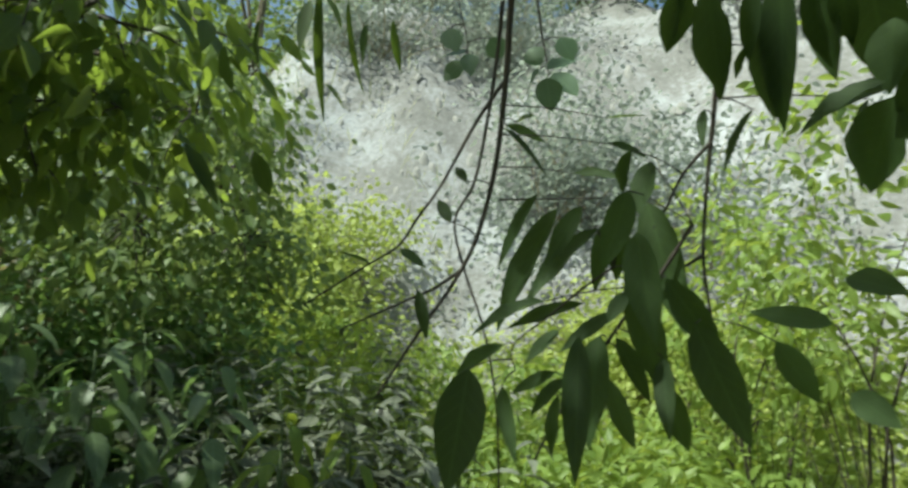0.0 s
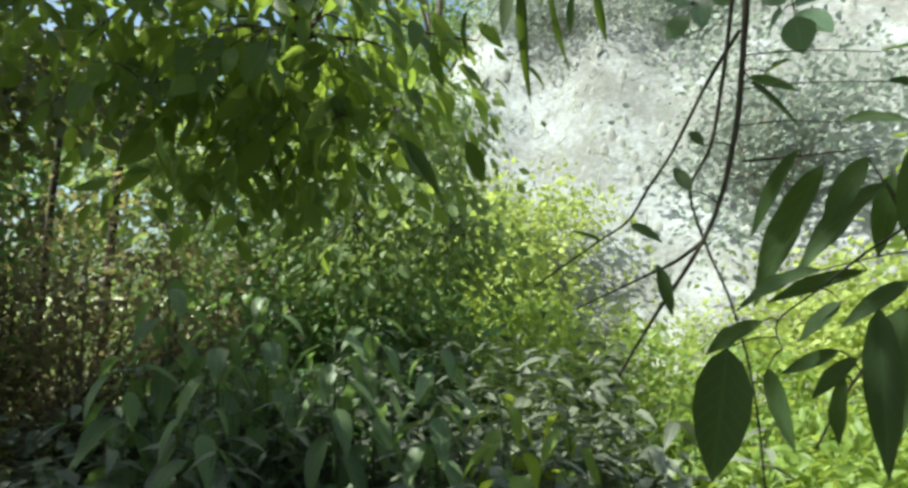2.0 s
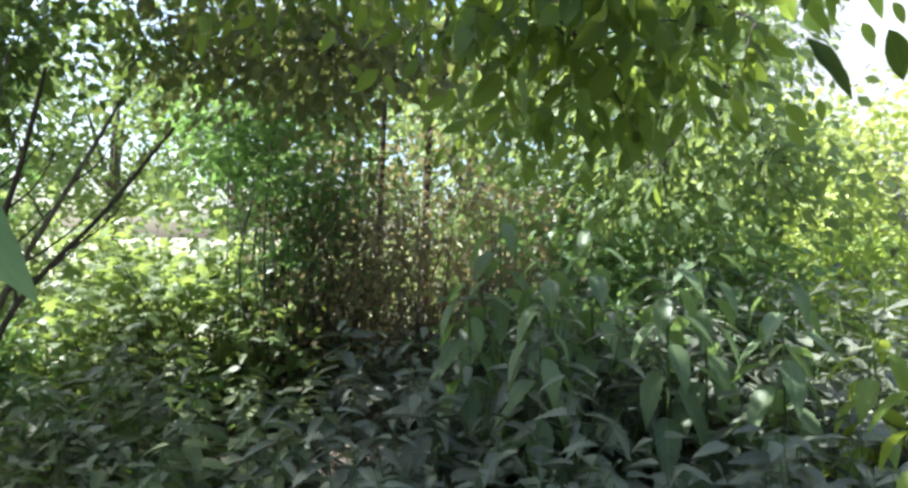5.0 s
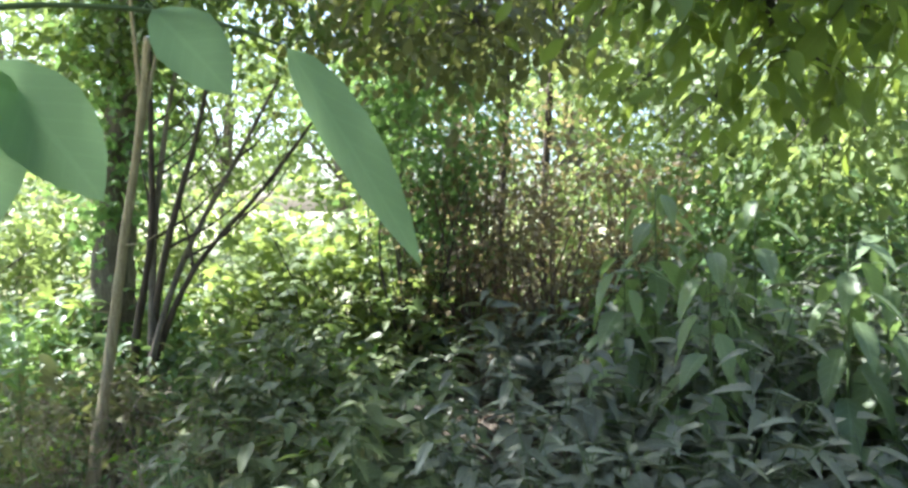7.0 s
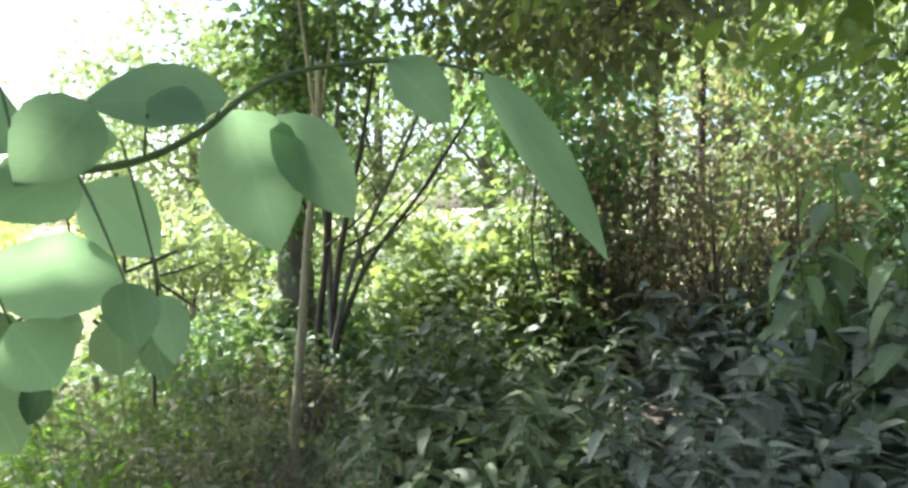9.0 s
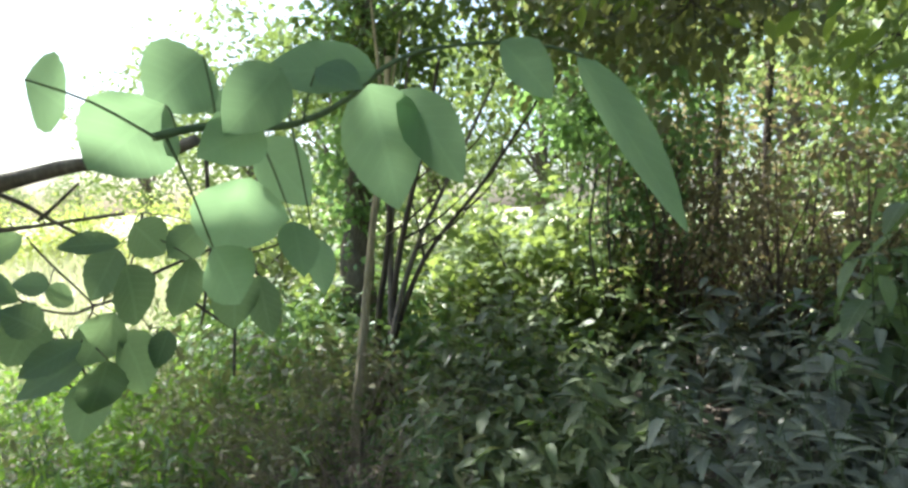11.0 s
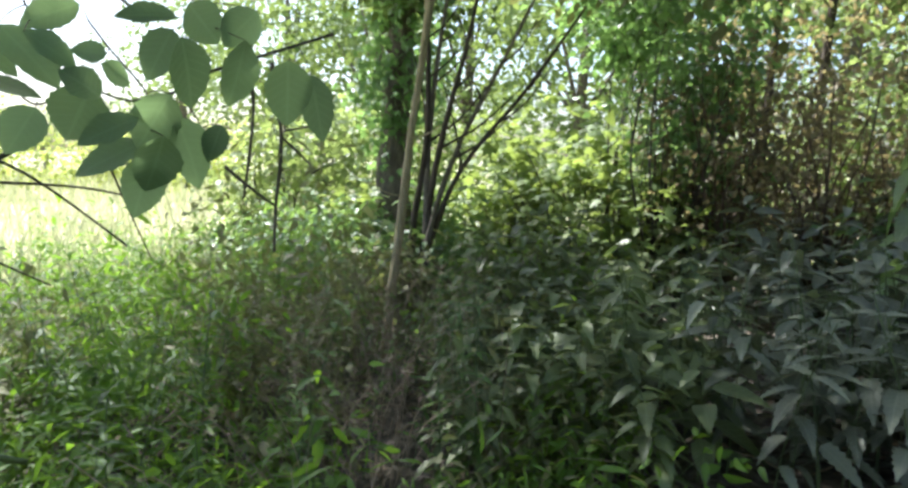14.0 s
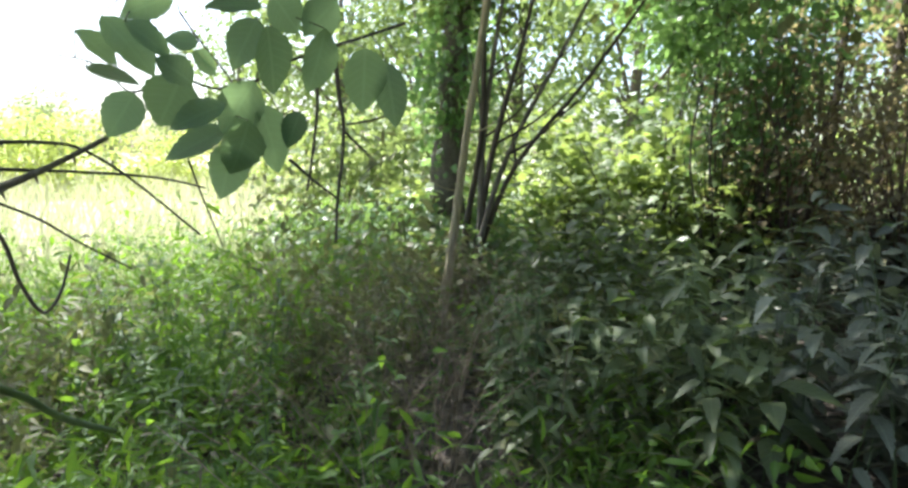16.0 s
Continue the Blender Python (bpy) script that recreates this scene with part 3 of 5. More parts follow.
SPRAY_A = [
    ((1.330, 0.554, 1.867), (1.343, 0.664, 1.737), 0.053),
    ((1.390, 0.552, 1.852), (1.333, 0.660, 1.620), 0.075),
    ((1.345, 0.435, 1.797), (1.248, 0.522, 1.669), 0.053),
    ((1.448, 0.479, 1.831), (1.468, 0.524, 1.698), 0.056),
    ((1.404, 0.425, 1.835), (1.454, 0.468, 1.714), 0.053),
    ((1.387, 0.361, 1.909), (1.367, 0.379, 1.822), 0.062),
    ((1.482, 0.421, 1.865), (1.496, 0.357, 1.626), 0.100),
    ((1.383, 0.399, 1.727), (1.446, 0.364, 1.520), 0.078),
    ((1.419, 0.510, 1.678), (1.358, 0.650, 1.631), 0.038),
    ((1.447, 0.466, 1.662), (1.358, 0.520, 1.591), 0.044),
    ((1.333, 0.498, 1.628), (1.287, 0.539, 1.570), 0.037),
    ((1.369, 0.654, 1.595), (1.340, 0.770, 1.533), 0.048)]
SPRAY_B = [
    ((1.328, 0.500, 1.558), (1.320, 0.595, 1.514), 0.033),
    ((1.269, 0.646, 1.552), (1.222, 0.639, 1.344), 0.121),
    ((1.315, 0.407, 1.622), (1.255, 0.393, 1.464), 0.082),
    ((1.420, 0.443, 1.619), (1.460, 0.396, 1.510), 0.051),
    ((1.362, 0.422, 1.554), (1.408, 0.398, 1.437), 0.048),
    ((1.355, 0.385, 1.691), (1.318, 0.397, 1.645), 0.038),
    ((1.319, 0.611, 1.523), (1.293, 0.552, 1.402), 0.043),
    ((1.293, 0.454, 1.552), (1.285, 0.524, 1.488), 0.037),
    ((1.347, 0.506, 1.520), (1.346, 0.527, 1.412), 0.036),
    ((1.430, 0.363, 1.592), (1.382, 0.328, 1.469), 0.050),
    ((1.284, 0.425, 1.824), (1.256, 0.476, 1.727), 0.046),
    ((1.455, 0.390, 1.557), (1.515, 0.351, 1.431), 0.062)]
SPRAY_C = [
    ((1.351, 0.658, 2.017), (1.475, 0.636, 1.942), 0.048),
    ((1.385, 0.686, 2.040), (1.439, 0.620, 2.006), 0.024),
    ((1.313, 0.592, 2.004), (1.284, 0.532, 2.005), 0.015),
    ((1.502, 0.523, 2.051), (1.557, 0.462, 2.062), 0.024),
    ((1.462, 0.493, 1.982), (1.548, 0.450, 1.972), 0.029),
    ((1.422, 0.542, 1.923), (1.437, 0.448, 1.912), 0.026),
    ((1.297, 0.897, 1.784), (1.313, 0.828, 1.743), 0.029),
    ((1.278, 0.721, 1.823), (1.279, 0.768, 1.879), 0.028),
    ((1.344, 0.751, 1.921), (1.340, 0.786, 1.961), 0.023),
    ((1.225, 0.908, 1.745), (1.139, 0.898, 1.764), 0.021),
    ((1.248, 0.773, 1.691), (1.255, 0.747, 1.598), 0.028)]
ROSETTE = [
    ((1.350, 0.781, 2.213), (1.352, 0.870, 2.233), 0.039),
    ((1.389, 0.825, 2.217), (1.361, 0.863, 2.178), 0.048),
    ((1.305, 0.723, 2.176), (1.280, 0.689, 2.120), 0.034),
    ((1.416, 0.773, 2.268), (1.468, 0.779, 2.242), 0.046),
    ((1.455, 0.661, 2.172), (1.491, 0.730, 2.155), 0.048),
    ((1.448, 0.633, 2.148), (1.445, 0.617, 2.075), 0.052),
    ((1.541, 0.689, 2.204), (1.550, 0.626, 2.140), 0.054),
    ((1.424, 0.611, 2.152), (1.483, 0.586, 2.194), 0.041),
    ((1.483, 0.678, 2.201), (1.475, 0.713, 2.252), 0.045),
    ((1.325, 0.814, 2.268), (1.316, 0.771, 2.201), 0.045),
    ((1.414, 0.576, 2.205), (1.432, 0.554, 2.159), 0.044)]
ROSETTE_STEM = [(1.394, 0.628, 2.347), (1.438, 0.647, 2.268), (1.469, 0.654, 2.211), (1.488, 0.659, 2.174)]
ROSETTE_TWIG = [(1.273, 0.751, 2.365), (1.317, 0.768, 2.294), (1.347, 0.775, 2.246), (1.362, 0.785, 2.211)]
SPRAY_D = [
    ((1.346, 0.228, 2.116), (1.442, 0.275, 2.003), 0.060),
    ((1.408, 0.185, 2.126), (1.466, 0.200, 1.964), 0.083),
    ((1.400, 0.041, 1.966), (1.345, 0.131, 1.912), 0.056),
    ((1.507, 0.083, 1.985), (1.559, 0.114, 1.856), 0.115),
    ((1.305, 0.258, 2.138), (1.362, 0.326, 2.079), 0.044),
    ((1.400, 0.028, 2.049), (1.403, 0.042, 1.952), 0.077),
    ((1.443, 0.121, 2.136), (1.460, 0.115, 2.005), 0.084),
    ((1.402, 0.004, 1.995), (1.474, 0.039, 1.891), 0.076),
    ((1.402, 0.213, 2.069), (1.436, 0.249, 2.034), 0.022),
    ((1.411, 0.285, 1.987), (1.384, 0.276, 1.917), 0.027),
    ((1.369, 0.194, 1.954), (1.363, 0.242, 1.866), 0.028)]
SPRAY_F = [
    ((1.308, 0.266, 2.147), (1.351, 0.318, 2.068), 0.069),
    ((1.296, 0.224, 2.129), (1.382, 0.251, 1.984), 0.077),
    ((1.377, 0.153, 2.151), (1.478, 0.196, 1.946), 0.100),
    ((1.362, 0.113, 2.114), (1.433, 0.118, 2.011), 0.071),
    ((1.43, 0.06, 2.136), (1.515, 0.056, 1.999), 0.108),
    ((1.335, 0.175, 2.123), (1.391, 0.211, 2.035), 0.055),
    ((1.468, 0.034, 1.986), (1.468, 0.156, 1.971), 0.060),
    ((1.458, 0.041, 1.964), (1.502, 0.097, 1.843), 0.127),
    ((1.401, 0.088, 2.122), (1.459, 0.091, 2.051), 0.061)]
SPRAY_E = [
    ((1.274, 0.332, 1.896), (1.318, 0.383, 1.840), 0.042),
    ((1.317, 0.362, 1.847), (1.310, 0.402, 1.720), 0.066),
    ((1.253, 0.310, 1.769), (1.237, 0.274, 1.611), 0.072),
    ((1.369, 0.327, 1.715), (1.424, 0.262, 1.596), 0.066),
    ((1.341, 0.268, 1.645), (1.396, 0.212, 1.474), 0.085),
    ((1.243, 0.396, 1.620), (1.199, 0.369, 1.421), 0.058),
    ((1.279, 0.490, 1.673), (1.174, 0.555, 1.625), 0.042),
    ((1.359, 0.099, 1.651), (1.362, 0.204, 1.667), 0.043),
    ((1.407, 0.183, 1.626), (1.444, 0.138, 1.543), 0.055),
    ((1.429, 0.101, 1.715), (1.400, 0.029, 1.697), 0.055),
    ((1.360, 0.083, 1.568), (1.356, 0.032, 1.535), 0.051)]
DROOP = [
    ((1.267, 1.277, 2.530), (1.412, 1.474, 2.212), 0.058),
    ((1.370, 1.302, 2.544), (1.473, 1.362, 2.293), 0.032),
    ((1.345, 1.160, 2.408), (1.319, 1.138, 2.291), 0.035),
    ((1.496, 1.251, 2.513), (1.582, 1.314, 2.383), 0.047),
    ((1.216, 1.494, 2.088), (1.316, 1.562, 1.978), 0.088),
    ((1.037, 1.528, 2.076), (1.128, 1.473, 1.920), 0.066),
    ((1.298, 1.390, 2.542), (1.279, 1.405, 2.386), 0.072),
    ((1.123, 1.319, 2.387), (1.167, 1.427, 2.294), 0.058),
    ((1.105, 1.497, 2.369), (1.168, 1.576, 2.255), 0.070)]
SAPLING = [(-2.410, 2.802, 0.077), (-2.444, 2.887, 0.297), (-2.460, 2.985, 0.618), (-2.459, 3.063, 0.986), (-2.440, 3.112, 1.354), (-2.394, 3.137, 1.715), (-2.332, 3.128, 2.092), (-2.260, 3.081, 2.471)]


# ---------------------------------------------------------------- ground and distance
def height(x, y):
    """The lie of the land: a nearly level floor and a steep stony bank away to one side."""
    r = math.hypot(x, y)
    a = math.degrees(math.atan2(-x, y))
    z = 0.05 * noise.noise(Vector((x * 0.8, y * 0.8, 0))) + 0.02 * noise.noise(Vector((x * 3, y * 3, 4)))
    side = max(0.0, min(1.0, (-14 - a) / 16)) * max(0.0, min(1.0, (125 + a) / 20))
    rise = max(0.0, min(1.0, (r - 8.5) / 11.0))
    z += side * 11.5 * rise * rise * (3 - 2 * rise) * (1 + 0.15 * noise.noise(Vector((x * 0.4, y * 0.4, 9))))
    z += side * rise * 0.5 * noise.noise(Vector((x * 1.1, y * 1.1, 2)))
    return z


def ground_sheet():
    radii = [0.0] + [0.25 * 1.075 ** i for i in range(130)]
    sectors = 140
    v = [(0, 0, height(0, 0))]
    for r in radii[1:]:
        for k in range(sectors):
            w = 2 * math.pi * k / sectors
            x, y = r * math.sin(w), r * math.cos(w)
            v.append((x, y, height(x, y)))
    t = [(0, 1 + (k + 1) % sectors, 1 + k) for k in range(sectors)]
    q = []
    for i in range(len(radii) - 2):
        a, b = 1 + i * sectors, 1 + (i + 1) * sectors
        q += [(a + k, a + (k + 1) % sectors, b + (k + 1) % sectors, b + k) for k in range(sectors)]
    b = Build()
    b.add(np.array(v), [np.array(t), np.array(q)])
    ob = part("ground", b, GROUND)
    ob.data.materials.append(BANK)
    for p in ob.data.polygons:
        c = p.center
        a = math.degrees(math.atan2(-c.x, c.y))
        if math.hypot(c.x, c.y) < 26 and math.hypot(c.x, c.y) > 9.2 and -118 < a < -19:
            p.material_index = 1
    return tagged(ob, "woodland floor of dark leaf mould opening to pale grass", "ground", kind="structure")


ground_sheet()


def polar(a, r):
    return -math.sin(radians(a)) * r, math.cos(radians(a)) * r


def on_ground(a, r, up=0.0):
    x, y = polar(a, r)
    return Vector((x, y, height(x, y) + up))


def bank_stones():
    b = Build()
    for i in range(420):
        p = on_ground(rng.uniform(-90, -24), rng.uniform(9, 17))
        s = rng.uniform(0.03, 0.13)
        k = 7
        ring = [(math.cos(2 * math.pi * j / k) * s * rng.uniform(0.7, 1.2), math.sin(2 * math.pi * j / k) * s * rng.uniform(0.7, 1.2)) for j in range(k)]
        v = [(p.x + x * 1.1, p.y + y * 1.1, height(p.x + x * 1.1, p.y + y * 1.1) - 0.04) for x, y in ring] + [(p.x + x * 0.7, p.y + y * 0.7, height(p.x + x * 0.7, p.y + y * 0.7) + s * rng.uniform(0.25, 0.5)) for x, y in ring]
        v.append((p.x, p.y, p.z + s * 0.55))
        b.add(np.array(v), [np.array([(j, (j + 1) % k, k + (j + 1) % k, k + j) for j in range(k)]), np.array([(k + j, k + (j + 1) % k, 2 * k) for j in range(k)])])
    tagged(part("bank_stones", b, STONE), "pale sunlit stones strewn over the bank", "stones", kind="stuff")


bank_stones()


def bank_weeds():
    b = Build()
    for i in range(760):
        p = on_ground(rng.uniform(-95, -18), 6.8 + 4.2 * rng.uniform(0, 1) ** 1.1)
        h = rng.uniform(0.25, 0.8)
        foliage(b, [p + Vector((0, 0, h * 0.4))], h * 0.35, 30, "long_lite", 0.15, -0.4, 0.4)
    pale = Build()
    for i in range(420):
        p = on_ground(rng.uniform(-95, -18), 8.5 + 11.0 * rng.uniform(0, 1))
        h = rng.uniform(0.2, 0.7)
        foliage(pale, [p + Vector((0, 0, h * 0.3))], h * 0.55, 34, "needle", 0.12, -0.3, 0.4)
    tagged(part("dry_bank_weeds", pale, HAZE_LEAF), "grey-green weeds over the bank, haze painted into their pale colour", "weeds", kind="stuff")
    tagged(part("bank_weeds", b, GLADE_SUN), "yellow-green weeds growing on the stony bank, coloured as if sunlit", "weeds", kind="stuff")


bank_weeds()


def bank_bush(at, wide, tall, material):
    at = Vector(at)
    ob = thing("bank_bush", "bush growing on the stony bank, haze and sun painted into its leaf colours", "shrub", at, "bushes on the bank")
    t = Build()
    cs = in_ball(34, (0, 0, tall * 0.5), (wide, wide, tall * 0.5), 0.0) + rng.normal(0, wide * 0.3, (34, 3))
    twigs_to(t, (0, 0, -0.1), cs, 0.012, 0.004, 0.1, 2)
    b = Build()
    foliage(b, cs, wide * 0.24, 85, "ovate_lite", 0.10, 0.3, 0.4)
    tagged(part("twigwork", t, PALE_BARK, ob), kind="stuff")
    part("crown", b, material, ob)
    return ob


kinds = [bank_bush(on_ground(-30, 11.0), 1.1, 1.5, GLADE_SUN), bank_bush(on_ground(-49, 16.0), 1.4, 1.9, HAZE_LEAF), bank_bush(on_ground(-62, 10.0), 1.2, 1.0, GLADE_SUN)]
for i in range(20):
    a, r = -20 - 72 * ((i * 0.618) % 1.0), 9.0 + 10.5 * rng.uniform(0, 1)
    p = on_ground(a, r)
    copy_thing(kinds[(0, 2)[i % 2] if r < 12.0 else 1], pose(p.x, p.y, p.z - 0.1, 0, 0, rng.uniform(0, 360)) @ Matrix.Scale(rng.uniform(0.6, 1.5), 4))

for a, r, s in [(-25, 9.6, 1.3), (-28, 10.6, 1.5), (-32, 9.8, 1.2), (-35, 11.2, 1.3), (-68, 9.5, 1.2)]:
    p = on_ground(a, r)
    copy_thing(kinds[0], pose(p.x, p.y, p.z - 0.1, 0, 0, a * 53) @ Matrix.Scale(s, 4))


def meadow():
    b = Build()
    n = 16000
    a = np.where(rng.uniform(0, 1, n) < 0.75, rng.uniform(38, 95, n), rng.uniform(-45, 38, n))
    r = 5.5 + 26 * rng.uniform(0, 1, n) ** 1.6
    x, y = -np.sin(np.radians(a)) * r, np.cos(np.radians(a)) * r
    z = np.array([height(p, q) for p, q in zip(x, y)])
    axis = np.stack([rng.normal(0, 0.35, n), rng.normal(0, 0.35, n), np.ones(n)], 1)
    scatter(b, "blade", np.stack([x, y, z], 1), axis, rng.normal(0, 1, (n, 3)) + 0.01, rng.uniform(0.25, 0.6, n) * (0.8 + r / 25))
    tagged(part("meadow_grass", b, GRASS), "tall pale sunlit meadow grass beyond the thicket", "grass", kind="stuff")


meadow()


def far_tree(at, tall, wide, label="distant pale green broadleaf tree across the meadow"):
    at = Vector(at)
    ob = thing("far_tree", label, "tree", at, "trees beyond the meadow")
    t = Build()
    tube(t, [(0, 0, -0.2), (0.15, 0.1, tall * 0.4), (0, 0.2, tall * 0.8)], tall * 0.03, tall * 0.008, 7, 4, 0.2)
    for c in in_ball(9, (0, 0, tall * 0.6), (wide * 0.7, wide * 0.7, tall * 0.3), 0.4):
        tube(t, [(0.1, 0.1, tall * 0.3), Vector(c) * 0.6 + Vector((0, 0, tall * 0.15)), c], tall * 0.01, tall * 0.003, 5, 3)
    part("trunk", t, BARK, ob)
    b = Build()
    cs = in_ball(85, (0, 0, tall * 0.58), (wide, wide, tall * 0.42), 0.3)
    foliage(b, cs, wide * 0.16, 42, "ovate_lite", 0.30, 0.3, 0.4)
    part("crown", b, FARLEAF, ob)
    return ob


first_far = far_tree(on_ground(44, 26), 9.5, 3.6)
for a, r, s in [(36, 21, 0.85), (28, 24, 1.0), (18, 19, 0.85), (8, 22, 1.0), (-3, 18, 0.9), (-13, 20, 1.0), (52, 34, 0.9), (80, 40, 0.9), (57, 42, 0.45), (62, 40, 0.38), (66, 43, 0.5), (71, 39, 0.4), (75, 44, 0.52), (93, 30, 1.0), (-25, 27, 1.3), (-36, 21, 0.9), (-46, 19.5, 0.8), (-56, 20.5, 0.9), (-65, 19.5, 0.8), (-76, 20, 0.9), (-88, 20, 0.8)]:
    p = on_ground(a, r)
    copy_thing(first_far, pose(p.x, p.y, p.z, 0, 0, a * 37) @ Matrix.Scale(s, 4))

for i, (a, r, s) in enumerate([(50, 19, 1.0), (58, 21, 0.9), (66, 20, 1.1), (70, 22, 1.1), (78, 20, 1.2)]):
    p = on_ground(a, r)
    tagged(copy_thing(kinds[0], pose(p.x, p.y, p.z - 0.1, 0, 0, i * 71) @ Matrix.Scale(s * 1.25, 4)), "yellow-green bush beyond the bright meadow, coloured as if sunlit", group="bushes beyond the meadow")

# ---------------------------------------------------------------- hedge and shrubs, far to near
hedges = [
    (46, 7.2, 1.7, 1.5), (38, 8.0, 2.0, 2.0), (29, 8.2, 1.9, 1.5), (20, 8.0, 2.0, 1.3), (11, 7.8, 2.0, 1.55),
    (2, 7.6, 2.0, 1.5), (-7, 7.4, 2.0, 2.1), (-15, 7.0, 1.9, 2.3), (-22, 6.6, 1.5, 1.7),
]
for a, r, wide, tall in hedges:
    p = on_ground(a, r)
    shrub("hedge_shrub", "yellow-green leafy shrub in the hedge behind, coloured as if sunlit", "shrub", p,
          [((p.x, p.y, tall * 0.55), (wide * 0.62, wide * 0.5, tall * 0.55))], SUN_TONED, "ovate_lite", 0.10, int(46 * tall), 46, 0.17,
          stems=4, stem_r=0.018, twig_every=3)

# leafy young maples with flat tiers of lobed leaves
for a, r, tall in [(27.5, 5.6, 1.35), (22.5, 5.4, 1.55), (18, 5.9, 1.5), (24, 6.6, 1.9), (13.5, 5.6, 1.3), (38.5, 5.6, 1.1)]:
    p = on_ground(a, r)
    shrub("young_maple", "young maple with tiers of flat lobed leaves in broken sun", "shrub", p,
          [((p.x, p.y, tall * 0.55), (0.75, 0.6, tall * 0.5))], MAPLE, "maple", 0.125, 34, 14, 0.17,
          stems=3, stem_r=0.012, droop=0.15, flat=1.6, flatten=0.35, twig_every=1)

# dull twiggy bush, brown inside
for a, r, tall, wide in [(8, 5.4, 2.5, 0.75), (0, 5.2, 2.4, 0.8), (-7, 5.3, 2.2, 0.7), (4, 6.2, 3.0, 0.9)]:
    p = on_ground(a, r)
    shrub("twiggy_bush", "dense bush of brown twigs with dull small leaves", "shrub", p,
          [((p.x, p.y, tall * 0.55), (wide, wide * 0.7, tall * 0.45))], BROWNISH, "ovate_lite", 0.065, 62, 25, 0.13,
          stems=18, stem_r=0.013, bark=RED_TWIG, twig_every=1)

# dark leafy bush with ivy-green leaves over the twiggy one
for a, r, z, wide, tall in [(13, 5.4, 2.3, 0.75, 0.75), (10, 5.6, 1.4, 0.5, 0.8), (17, 6.0, 2.6, 0.5, 0.5)]:
    p = on_ground(a, r)
    shrub("holly_shrub", "dark glossy green shrub reaching above the nettles", "shrub", p,
          [((p.x, p.y, z), (wide, wide * 0.8, tall))], IVY_SUN, "ovate_lite", 0.085, 60, 26, 0.12, stems=5, stem_r=0.014, twig_every=2)

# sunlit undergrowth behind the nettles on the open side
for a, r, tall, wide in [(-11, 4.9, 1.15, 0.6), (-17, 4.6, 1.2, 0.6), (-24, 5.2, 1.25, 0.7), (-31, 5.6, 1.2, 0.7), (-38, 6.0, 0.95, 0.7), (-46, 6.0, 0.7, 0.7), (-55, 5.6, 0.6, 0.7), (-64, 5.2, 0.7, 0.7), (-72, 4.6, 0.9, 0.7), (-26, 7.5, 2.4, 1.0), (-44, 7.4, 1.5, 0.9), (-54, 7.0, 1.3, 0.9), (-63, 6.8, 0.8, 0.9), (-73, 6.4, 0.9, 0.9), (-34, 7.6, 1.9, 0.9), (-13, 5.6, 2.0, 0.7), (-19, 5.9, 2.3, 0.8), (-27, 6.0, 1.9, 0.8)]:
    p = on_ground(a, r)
    # past bearing -28 the leaf colour itself is brightened for sun
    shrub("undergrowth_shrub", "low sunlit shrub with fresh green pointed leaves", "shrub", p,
          [((p.x, p.y, tall * 0.55), (wide, wide * 0.8, tall * 0.45))], UNDER_SUN_TONE if a < -28 else UNDER, "nettle_lite", 0.13, 46, 28, 0.14, stems=5, stem_r=0.008,
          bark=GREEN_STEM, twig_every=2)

# low growth round the foot of the trunk
for i, (a, r, tall, wide) in enumerate([(33, 5.6, 0.9, 0.55), (37.5, 6.0, 1.0, 0.6), (42, 5.3, 0.85, 0.55), (46, 4.7, 0.75, 0.5), (41, 4.3, 0.6, 0.4), (49, 5.6, 0.8, 0.6), (35, 4.7, 0.6, 0.3)]):
    p = on_ground(a, r)
    shrub("undergrowth_shrub", "low shaded green weeds crowding the foot of the trunk", "shrub", p,
          [((p.x, p.y, tall * 0.52), (wide, wide * 0.8, tall * 0.48))], HERB_DULL if i % 3 == 1 else UNDER, "nettle_lite", 0.10, 40, 26, 0.13, stems=5, stem_r=0.007,
          bark=GREEN_STEM, twig_every=2)

# ---------------------------------------------------------------- trunk, sapling and coppice
trunk_at = Vector((-3.30, 4.22, 0.0))


